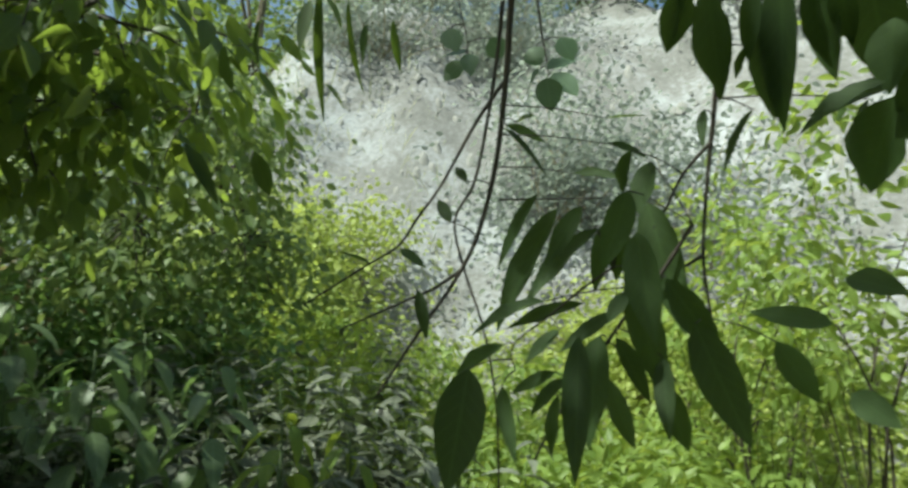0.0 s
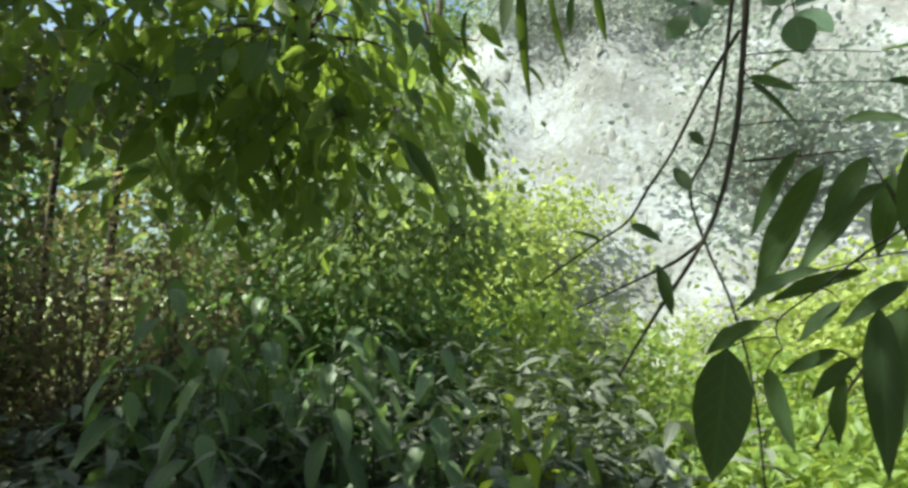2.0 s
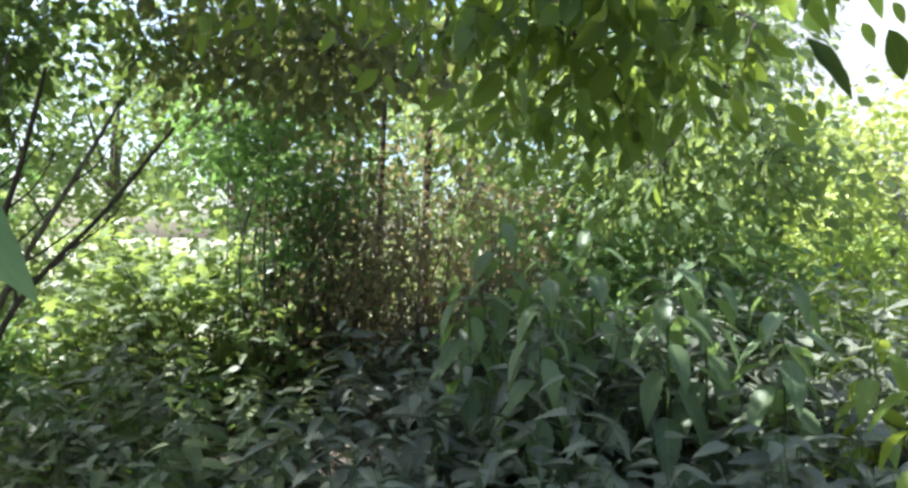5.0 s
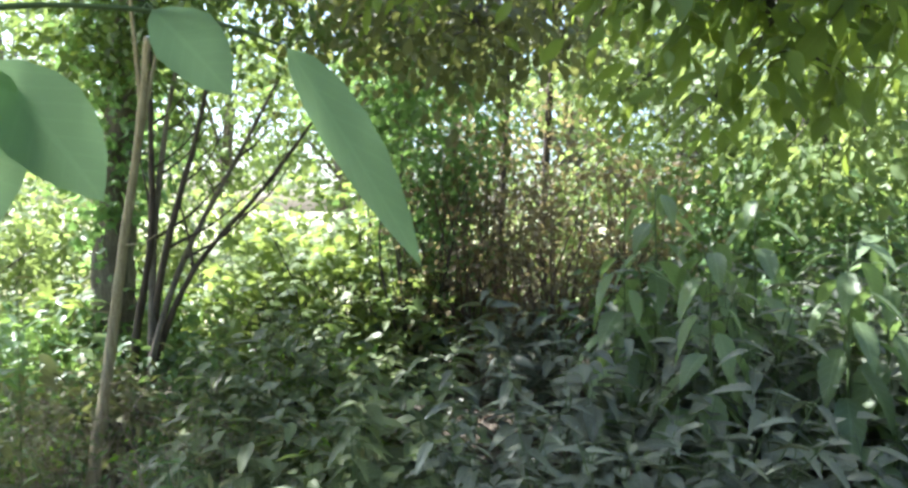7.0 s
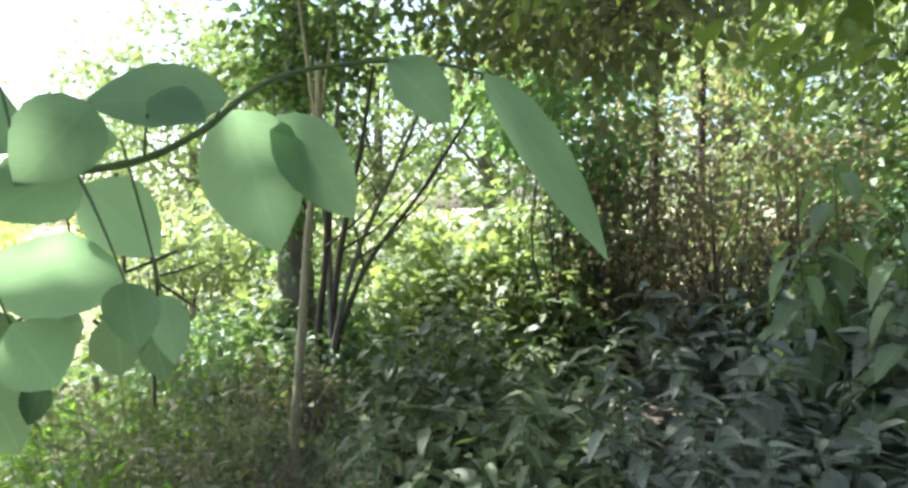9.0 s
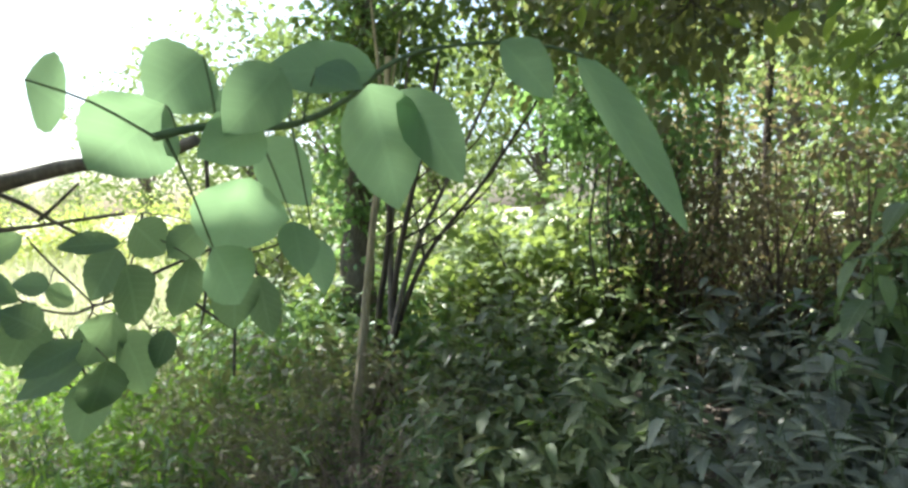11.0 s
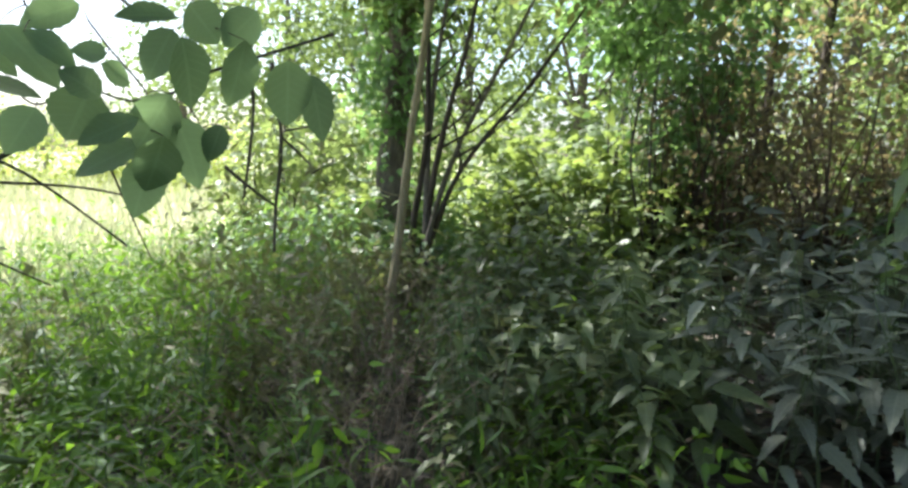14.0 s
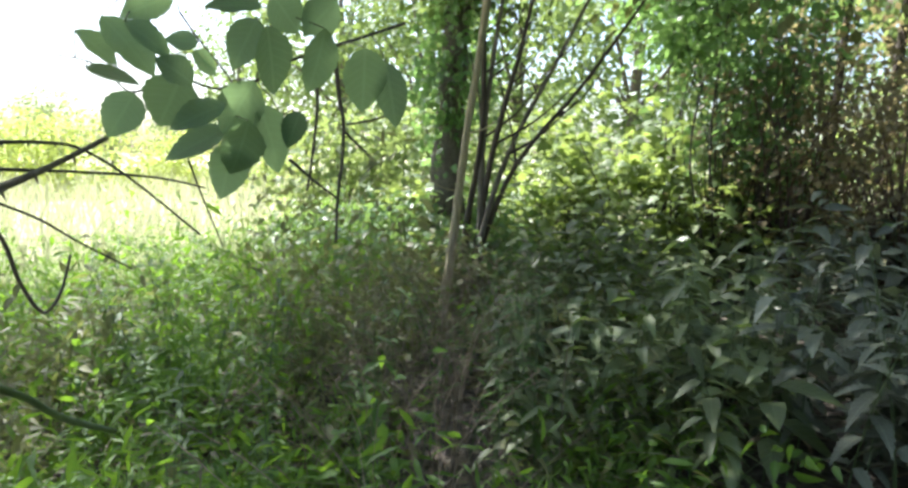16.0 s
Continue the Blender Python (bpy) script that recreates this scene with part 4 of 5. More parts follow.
def ivy_tree():
    ob = thing("ivy_tree", "dark furrowed trunk wrapped in green ivy", "tree", trunk_at)
    b = Build()
    tube(b, [(0, 0, -0.1), (0.0, 0.0, 0.3), (-0.02, 0.03, 1.2), (0.02, 0.1, 2.4), (0.1, 0.2, 4.6)], 0.17, 0.09, 16, 8, 0.5)
    part("trunk", b, BARK, ob)
    for k, (a, e) in enumerate([(20, 35), (110, 30), (200, 40), (290, 30), (340, 45)]):
        b = Build()
        d = Vector((math.cos(radians(a)), math.sin(radians(a)), math.tan(radians(e))))
        s = Vector((0.05, 0.15, 3.0 + 0.25 * k))
        tube(b, [s, s + d * 0.6 + Vector((0, 0, 0.1)), s + d * 1.6], 0.05, 0.015, 7, 4, 0.2)
        part("limb", b, BARK, ob)
    ivy = Build()
    for i in range(105):
        z = 0.5 + 2.9 * rng.uniform() ** 0.6
        w = rng.uniform(0, 2 * math.pi)
        c = (math.cos(w) * 0.18, 0.04 * z + math.sin(w) * 0.18, z)
        foliage(ivy, [c], 0.06 + 0.09 * (z > 1.6), 26 if z > 1.5 else 6, "maple", 0.075, 0.9, 0.2)
    part("ivy", ivy, IVY_SUN, ob, "green climbing ivy leaves")
    crown = Build()
    cs = in_ball(64, (1.1, 0.0, 4.4), (1.5, 1.2, 0.7), 0.2)
    foliage(crown, cs, 0.24, 46, "ovate_lite", 0.10, 0.5, 0.6)
    part("crown", crown, CANOPY, ob)


ivy_tree()


def sapling():
    ob = thing("leaning_sapling", "thin pale-barked sapling leaning out of the nettles", "tree", SAPLING[0])
    o = Vector(SAPLING[0])
    line = [Vector(p) - o for p in SAPLING]
    b = Build()
    tube(b, [line[0] + Vector((-0.01, 0, -0.3)), *line], 0.037, 0.017, 10, 6, 0.35)
    part("trunk", b, PALE_BARK, ob)
    for k, d in enumerate([Vector((0.10, 0.1, 0.8)), Vector((-0.12, 0.05, 0.9))]):
        b = Build()
        s = line[5 + k % 2]
        tube(b, [s, s + d * 0.4, s + d * 1.2], 0.016, 0.006, 6, 4, 0.15)
        part("branch", b, PALE_BARK, ob)
    for z, dx in [(2, 0.22), (3, -0.2), (1, 0.16), (4, 0.3)]:
        b = Build()
        s = line[z]
        tube(b, [s, s + Vector((dx * 0.5, -0.05, 0.02)), s + Vector((dx, -0.1, 0.09))], 0.006, 0.002, 5, 3)
        part("twig", b, PALE_BARK, ob)


sapling()

coppice_at = Vector((-2.70, 3.72, 0.0))


def coppice():
    ob = thing("coppiced_hazel", "clump of slim grey stems fanning out from one stool", "shrub", coppice_at)
    tops = [(-0.03, 0.1, 2.75), (0.16, 0.15, 2.7), (0.42, 0.1, 2.6), (0.76, 0.32, 2.45), (1.06, 0.42, 2.3)]
    for i, t in enumerate(tops):
        s = Vector((rng.normal(0, 0.06), rng.normal(0, 0.06), -0.05))
        t = Vector(t)
        low = Vector((s.x + t.x * 0.05, s.y, t.z * 0.22))
        mid = Vector((t.x * 0.28, t.y * 0.3, t.z * 0.50)) + Vector((rng.normal(0, 0.035), rng.normal(0, 0.03), 0))
        high = mid.lerp(t, 0.55) + Vector((rng.normal(0, 0.04), 0, rng.normal(0, 0.03)))
        b = Build()
        tube(b, [s, low, mid, high, t], 0.034 if i < 3 else 0.026, 0.010, 8, 5, 0.25)
        part("stem", b, BARK if i in (1, 3) else DARK_BARK, ob)
        for j, (from_s, reach) in enumerate([(mid, 0.75), (mid.lerp(high, 0.6), 0.5), (high, 0.35)]):
            lean = rng.uniform(0.35, 0.95) * (1 if (i + j) % 4 else -0.6)
            d = Vector((lean, rng.uniform(-0.2, 0.3), rng.uniform(0.55, 1.0))) * reach
            b = Build()
            tube(b, [from_s, from_s + d * 0.45 + Vector((0.03, 0, -0.03)), from_s + d], 0.012 if j == 0 else 0.008, 0.003, 6, 4, 0.2)
            branch = part("branch", b, DARK_BARK, ob)
            for k in range(2):
                q = from_s + d * rng.uniform(0.35, 0.9)
                e = Vector((rng.uniform(-0.12, 0.22), rng.uniform(-0.1, 0.1), rng.uniform(0.10, 0.25)))
                b = Build()
                tube(b, [q, q + e * 0.5, q + e], 0.004, 0.0015, 4, 2)
                part("twig", b, TWIG, branch)
    crown = Build()
    cs = [(x, y, z) for x, y, z in in_ball(50, (0.7, 0.4, 2.95), (1.3, 0.8, 0.45), 0.0)]
    foliage(crown, cs, 0.14, 16, "ovate_lite", 0.085, 0.6, 0.4)
    foliage(crown, in_ball(60, (-0.15, 0.3, 2.75), (0.7, 0.5, 0.5), 0.0), 0.13, 18, "ovate_lite", 0.08, 0.6, 0.4)
    part("crown", crown, CANOPY, ob)
    stool = Build()
    tube(stool, [(0, 0, -0.1), (0.0, 0.0, 0.1), (0.02, 0.0, 0.32)], 0.17, 0.10, 10, 4, 0.4)
    part("stool", stool, BARK, ob)


coppice()

# ---------------------------------------------------------------- canopy above
def canopy_tree(root, label, crowns, clumps, per, size, shape="ovate_lite", spread=0.22, mat=None, trunk_r=0.12, droop=0.9):
    root = Vector(root)
    ob = thing("canopy_tree", label, "tree", root)
    b = Build()
    hub = root + Vector((0.1, 0.0, 3.2))
    tube(b, [(0, 0, -0.1), (0.05, 0.05, 1.5), hub - root], trunk_r, trunk_r * 0.6, 10, 6, 0.3)
    part("trunk", b, DARK_BARK, ob)
    leaves, twig = Build(), Build()
    total = sum(r[0] * r[1] * r[2] for _, r in crowns)
    for centre, radii in crowns:
        limb = Build()
        c = Vector(centre)
        tube(limb, [hub - root, hub.lerp(c, 0.5) - root + Vector((0, 0, 0.35)), c - root], trunk_r * 0.45, 0.012, 7, 5, 0.2)
        part("limb", limb, DARK_BARK, ob)
        cs = in_ball(max(3, int(clumps * radii[0] * radii[1] * radii[2] / total)), centre, radii, 0.1)
        foliage(leaves, cs - np.array(root), spread, per, shape, size, droop, 0.5)
        twigs_to(twig, c - root, [Vector(q) - root for q in cs], 0.008, 0.002, 0.05, 1)
    tagged(part("twigwork", twig, TWIG, ob, "thin drooping twigs"), kind="stuff")
    part("crown", leaves, mat or CANOPY, ob)
    return ob


canopy_tree((-0.1, 6.9, 0.0), "shady broadleaf tree with low drooping leafy boughs",
            [((0.85, 2.15, 2.60), (0.42, 0.40, 0.34)), ((0.40, 2.35, 2.78), (0.45, 0.40, 0.34)), ((-0.05, 2.55, 2.95), (0.45, 0.40, 0.30)),
             ((0.75, 2.60, 2.38), (0.42, 0.40, 0.34)), ((1.15, 2.70, 2.70), (0.32, 0.35, 0.35)), ((-0.7, 3.3, 3.05), (0.5, 0.4, 0.3))],
            88, 24, 0.12, shape="lance", mat=NEAR_CANOPY, trunk_r=0.06)
canopy_tree(on_ground(5, 6.3), "brownish shaded tree with thin hanging twigs over the twiggy bushes",
            [(tuple(on_ground(a, r, z)), (wide, wide * 0.85, 0.42)) for a, r, z, wide in
             [(8, 4.1, 2.80, 0.60), (1, 4.2, 2.90, 0.45), (15, 4.6, 2.95, 0.50), (22, 5.0, 2.95, 0.35), (7, 5.2, 3.15, 0.70), (14, 5.6, 3.3, 0.6)]],
            125, 30, 0.10, mat=DULL_CANOPY, trunk_r=0.045)


def leafy_bough(line, seed, leaves):
    """The low end of a bough: a stem, side twigs and single hanging leaves."""
    rs = np.random.default_rng(seed + 300)
    o = Vector(line[0])
    ob = thing("leafy_bough", "low bough with broad drooping leaves, the sun shining through", "branch", o, "low boughs of the shady tree")
    b = Build()
    tube(b, [Vector(p) - o for p in line], 0.009, 0.003, 7, 5, 0.25)
    part("stem", b, TWIG, ob)
    k = curve_points(line, 6)
    for i in range(leaves // 5):
        s = k[2 + int(rs.uniform(0, 1) * (len(k) - 3))] - o
        d = Vector((rs.normal(0, 0.20), rs.normal(0, 0.16), rs.uniform(-0.26, 0.06)))
        b = Build()
        tw = [s, s + d * 0.5 + Vector((0, 0, 0.03)), s + d]
        tube(b, tw, 0.0035, 0.0012, 5, 3)
        part("twig", b, TWIG, ob)
        for j in range(5):
            at = s.lerp(s + d, 0.3 + 0.17 * j) + Vector((0, 0, 0.03 * (1 - abs(j - 2) / 2)))
            w = rs.uniform(0, 6.28)
            leaf = new("leaf", BOUGH_LEAVES[(i + j) % 3])
            leaf.parent = ob
            leaf.matrix_basis = (Matrix.Translation(at) @ frame_of((math.cos(w) * 0.7, math.sin(w) * 0.7, rs.uniform(-1.3, -0.35)), (rs.normal(0, 0.5), rs.normal(-0.5, 0.4), 0.6))
                                 @ Matrix.Scale(rs.uniform(0.095, 0.185), 4))
    return ob


def frame_of(axis, normal):
    return Matrix(turns(np.array([axis], float), np.array([normal], float))[0].tolist()).to_4x4()


BOUGH_LEAVES = []
for wide, bend in [(0.44, 0.18), (0.52, 0.28), (0.38, 0.10)]:
    blade = Build()
    v, q, uv = leaf_shape(wide, 10, 0.03, 0.42, 0.14, bend, 0.05)
    blade.add(v, [q], uv)
    BOUGH_LEAVES.append(blade.mesh("leaf", BOUGH_P))
for i, line in enumerate([
        [(1.05, 3.0, 2.75), (1.0, 2.6, 2.50), (0.95, 2.25, 2.38), (0.98, 1.95, 2.25)],
        [(0.75, 3.0, 2.75), (0.80, 2.75, 2.45), (0.82, 2.55, 2.25), (0.85, 2.40, 2.08)],
        [(0.35, 3.0, 2.80), (0.38, 2.70, 2.55), (0.36, 2.45, 2.42), (0.30, 2.25, 2.36)],
        [(1.25, 3.2, 2.70), (1.18, 3.0, 2.45), (1.08, 2.85, 2.20), (1.02, 2.75, 2.02)],
        [(1.35, 2.9, 2.75), (1.38, 2.6, 2.55), (1.30, 2.3, 2.40), (1.20, 2.10, 2.30)],
        [(0.60, 2.6, 2.90), (0.58, 2.25, 2.60), (0.62, 1.95, 2.50), (0.70, 1.75, 2.42)]]):
    leafy_bough(line, i, 45)
lit = [on_ground(-8, 6.5, 2.9), on_ground(-14, 6.3, 2.7), on_ground(-3, 7.0, 3.2), on_ground(-11, 7.0, 3.7), on_ground(-24, 5.3, 3.2), on_ground(-29, 6.0, 2.3), on_ground(-21, 5.0, 2.3), on_ground(-27, 6.6, 3.5)]
canopy_tree(on_ground(-25, 7.2), "yellow-green broadleaf tree at the edge of the clearing, coloured as if sunlit",
            [(tuple(c), (0.75, 0.6, 0.75)) for c in lit], 220, 34, 0.11, mat=SUN_TONED, trunk_r=0.07)
for a, r, z in [(-74, 5.4, 1.5), (-81, 4.8, 2.0), (-70, 6.4, 1.9)]:
    p = on_ground(a, r)
    shrub("clearing_shrub", "green shrub beside the clearing, sunlight put into its leaf colour", "shrub", p, [((p.x, p.y, z), (0.8, 0.8, z * 0.7))], UNDER_SUN_TONE, "lance", 0.11, 44, 30, 0.16, stems=5, stem_r=0.012)
# unseen tree: each crown sits on a sun ray to shade one spot
canopy_tree((-3.6, -2.2, 0.0), "unseen tall broadleaf tree, its crowns placed to shade the thicket",
            [((-1.2, 1.0, 4.6), (1.7, 1.4, 0.6)), ((-7.0, 1.9, 5.1), (0.8, 1.0, 0.5)), ((-5.4, 3.9, 5.1), (1.2, 1.2, 0.5)), ((-3.4, 1.6, 4.8), (1.5, 1.5, 0.6)), ((-5.2, 2.6, 5.0), (1.4, 1.4, 0.6)),
             ((-2.4, 3.1, 4.8), (1.25, 1.0, 0.6)), ((-1.8, 3.0, 4.8), (0.75, 0.9, 0.5)), ((-1.2, 2.75, 4.75), (0.45, 0.6, 0.4)), ((-3.6, 3.6, 5.0), (1.5, 1.2, 0.6)), ((-2.6, -0.8, 4.8), (1.6, 1.3, 0.6)), ((-4.8, 0.4, 5.0), (1.3, 1.3, 0.6))],
            385, 58, 0.13, spread=0.28, trunk_r=0.16)

# unseen trees added behind and overhead to cut the sky light
for x, y, tall, reach in [(2.9, -2.0, 4.2, (1.9, -0.6, 3.6)), (0.7, -2.9, 4.4, (0.6, -0.1, 3.9)), (-1.7, -3.0, 4.2, (-0.9, -0.9, 4.0)), (4.4, -0.9, 3.8, (3.2, 0.0, 3.7))]:
    canopy_tree((x, y, 0.0), "unseen dark leafy tree added behind to hold back sky light",
                [((x, y, tall * 0.32), (1.15, 0.75, 1.2)), ((x + 0.2, y - 0.2, tall * 0.75), (1.2, 0.9, 1.0)), (reach, (0.9, 0.7, 0.35))], 105, 30, 0.17, spread=0.26, trunk_r=0.08)


# ---------------------------------------------------------------- nettles
def shape_mesh(name, shape, material):
    b = Build()
    v, q, uv = SHAPES[shape]
    b.add(v, [q], uv)
    return b.mesh(name, material)


NETTLE_LEAF = shape_mesh("leaf", "nettle", NETTLE)


def tassel_mesh():
    b = Build()
    tube(b, [(0, 0, 0), (0.004, 0.02, 0.004), (0.0, 0.035, -0.018), (0.003, 0.042, -0.05)], 0.0016, 0.0032, 5, 3, 0.6)
    return b.mesh("tassel", GREEN_STEM)


TASSEL = tassel_mesh()


def path_side(x, y):
    """Metres to the right of the trodden strip that leads to the sapling."""
    return (x + 0.38) * 0.834 + (y + 0.25) * 0.552 + 0.10 * noise.noise(Vector((x * 1.3, y * 1.3, 8)))


GREEN_NETTLE_LEAF = shape_mesh("leaf", "nettle", NETTLE_GREEN)


def nettle(tall, seed, blade):
    """A nettle: square stem, pairs of toothed leaves turned a quarter at each node, tassels near the top."""
    rs = np.random.default_rng(seed)
    ob = thing("nettle", "tall stinging nettle with drooping toothed grey-green leaves", "plant", (0, 0, -30), "nettles under the trees")
    lean = Vector((rs.normal(0, 0.09), rs.normal(0, 0.09), 0))
    def at(s):
        return Vector((lean.x * s * s * tall * 2, lean.y * s * s * tall * 2, s * tall))
    b = Build()
    tube(b, [at(-0.05), at(0.3), at(0.65), at(1.0)], 0.0055, 0.0022, 4, 4)
    part("stem", b, GREEN_STEM, ob)
    pairs = int(4.5 + tall * 4)
    for i in range(pairs):
        s = 0.26 + 0.74 * (i / (pairs - 1)) ** 0.8
        size = (0.185 * math.sin(math.pi * (0.15 + 0.62 * (1 - s))) + 0.034) * rs.uniform(0.8, 1.2)
        if i == pairs - 1:
            size = 0.035
        for k in (0, 1):
            w = i * math.pi / 2 + k * math.pi + rs.normal(0, 0.25) + seed
            out = Vector((math.cos(w), math.sin(w), 0))
            axis = out + Vector((0, 0, rs.uniform(-0.5, 0.22) if s < 0.93 else 0.5))
            leaf = new("leaf", blade)
            leaf.parent = ob
            leaf.matrix_basis = Matrix.Translation(at(s) + out * 0.02) @ frame_of(axis, (rs.normal(0, 0.25), rs.normal(0, 0.25), 1)) @ Matrix.Scale(size, 4)
            if 0.62 < s < 0.95 and rs.uniform() < 0.7:
                tassel = new("tassel", TASSEL)
                tassel.parent = ob
                tassel.matrix_basis = Matrix.Translation(at(s)) @ frame_of(out + Vector((rs.normal(0, 0.3), rs.normal(0, 0.3), -0.2)), (0, 0, 1))
    return ob


NETTLES = [nettle(h, i, NETTLE_LEAF) for i, h in enumerate([0.95, 1.1, 0.8, 1.0, 0.7, 1.15])]
GREEN_NETTLES = [tagged(nettle(h, i + 6, GREEN_NETTLE_LEAF), "stinging nettle with fresh olive-green toothed leaves") for i, h in enumerate([0.9, 1.05, 0.75])]


def stand(kind, x, y, turn, scale=1.0, sink=0.0):
    return copy_thing(kind, pose(x, y, height(x, y) - sink, rng.normal(0, 4), rng.normal(0, 4), turn) @ Matrix.Scale(scale, 4))


used = 0
for i in range(900):
    a, r = rng.uniform(-54, 42), rng.uniform(1.7, 4.3)
    x, y = polar(a, r)
    near = 1.9 + 0.5 * noise.noise(Vector((a * 0.1, 0, 3))) + (0.3 if a < -5 else 0.0)
    if r < near or used >= 208 or path_side(x, y) < 0.16:
        continue
    if -2 < a < 16 and r > 2.7 and rng.uniform() < 0.45:
        continue
    scale = 0.60 + 0.32 * rng.uniform() + (0.34 * (r - 2.6) / 1.7 * min(1, (-2 - a) / 8) if a < -2 else 0.0) - 0.14 * max(0, (a - 5) / 20) - 0.10 * max(0, 2.6 - r)
    kinds = GREEN_NETTLES if a > 11 + 8 * noise.noise(Vector((x, y, 1))) else NETTLES
    stand(kinds[i % len(kinds)], x, y, rng.uniform(0, 360), scale)
    used += 1
for a, r, h in [(-8.5, 3.45, 1.22), (-10.5, 3.5, 1.12), (-13, 3.2, 1.15), (-17, 3.3, 1.2), (2, 2.15, 0.72), (-3, 2.2, 0.78), (5.5, 2.35, 0.75), (0, 2.55, 0.8), (8, 2.05, 0.66), (11, 2.3, 0.72), (-6.5, 2.45, 0.76), (3.5, 2.7, 0.82)]:
    x, y = polar(a, r)
    stand(NETTLES[1], x, y, rng.uniform(0, 360), h)


def nettle_drift():
    """The thick of the nettle bed behind and between the single plants."""
    b, s, green = Build(), Build(), Build()
    ob = thing("nettle_bed", "dense bed of grey-green nettles in the shade", "nettles", kind="stuff")
    for i in range(370):
        a = rng.uniform(-45, 33)
        r = rng.uniform(2.2, 6.4)
        x, y = polar(a, r)
        if path_side(x, y) < 0.2:
            continue
        tall = (rng.uniform(0.5, 1.05) - (0.25 * max(0, (a - 5) / 20) if r < 3.6 else -0.14)) * (0.8 + 0.45 * noise.noise(Vector((x, y, 6))))
        if a < -2:
            tall += (0.22 * (r - 2.6)) * min(1, (-2 - a) / 8)
        elif a < 18 and r < 5.0 and rng.uniform() < 0.5:
            continue
        z0 = height(x, y)
        lean = rng.normal(0, 0.12, 2)
        k = int(5 + tall * 3.5)
        t = np.repeat(np.linspace(0.25, 1, k), 2)
        w = np.repeat(np.arange(k) * math.pi / 2, 2) + np.tile([0, math.pi], k) + rng.normal(0, 0.3, 2 * k)
        out = np.stack([np.cos(w), np.sin(w), np.zeros(2 * k)], 1)
        where = np.stack([x + lean[0] * t * t * tall, y + lean[1] * t * t * tall, z0 + t * tall], 1) + out * 0.02
        axis = out + np.stack([np.zeros(2 * k), np.zeros(2 * k), rng.uniform(-0.35, 0.25, 2 * k)], 1)
        scatter(green if a > 11 else b, "nettle_lite", where, axis, np.array([0, 0, 1.0]) + rng.normal(0, 0.25, (2 * k, 3)), (0.20 * np.sin(np.pi * (0.18 + 0.70 * (1 - t))) + 0.028) * rng.uniform(0.8, 1.2, 2 * k))
        tube(s, [(x, y, z0 - 0.03), (x + lean[0] * 0.25 * tall, y + lean[1] * 0.25 * tall, z0 + tall * 0.5), (x + lean[0] * tall, y + lean[1] * tall, z0 + tall)], 0.005, 0.002, 4, 2)
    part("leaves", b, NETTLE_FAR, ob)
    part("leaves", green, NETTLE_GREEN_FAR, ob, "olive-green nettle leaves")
    part("stems", s, GREEN_STEM, ob, "green upright stems")


nettle_drift()


# ---------------------------------------------------------------- herbs on the open side
HERB_LEAF = shape_mesh("leaf", "long", HERB_P)


def herb(tall, seed):
    rs = np.random.default_rng(seed + 50)
    ob = thing("wild_herb", "fresh green wild herb with whorls of narrow leaves", "plant", (0, 0, -30), "herbs beside the path")
    b = Build()
    lean = Vector((rs.normal(0, 0.15), rs.normal(0, 0.15), 0))
    pts = [Vector((lean.x * s * s, lean.y * s * s, s)) * tall for s in (-0.05, 0.35, 0.7, 1.0)]
    tube(b, pts, 0.004, 0.0015, 4, 3)
    part("stem", b, GREEN_STEM, ob)
    for i in range(9):
        s = 0.2 + 0.8 * i / 8
        c = Vector((lean.x * s * s, lean.y * s * s, s)) * tall
        for k in range(3):
            w = k * 2.094 + i * 1.1 + rs.normal(0, 0.3)
            axis = Vector((math.cos(w), math.sin(w), rs.uniform(-0.3, 0.6)))
            leaf = new("leaf", HERB_LEAF)
            leaf.parent = ob
            leaf.matrix_basis = Matrix.Translation(c) @ frame_of(axis, (0.1, 0.1, 1)) @ Matrix.Scale(rs.uniform(0.06, 0.11) * (1.2 - 0.5 * s), 4)
    return ob


HERBS = [herb(h, i) for i, h in enumerate([0.55, 0.7, 0.45])]
for i in range(44):
    a, r = rng.uniform(36, 70), rng.uniform(1.9, 3.6)
    x, y = polar(a, r)
    stand(HERBS[i % 3], x, y, rng.uniform(0, 360), rng.uniform(0.8, 1.15))


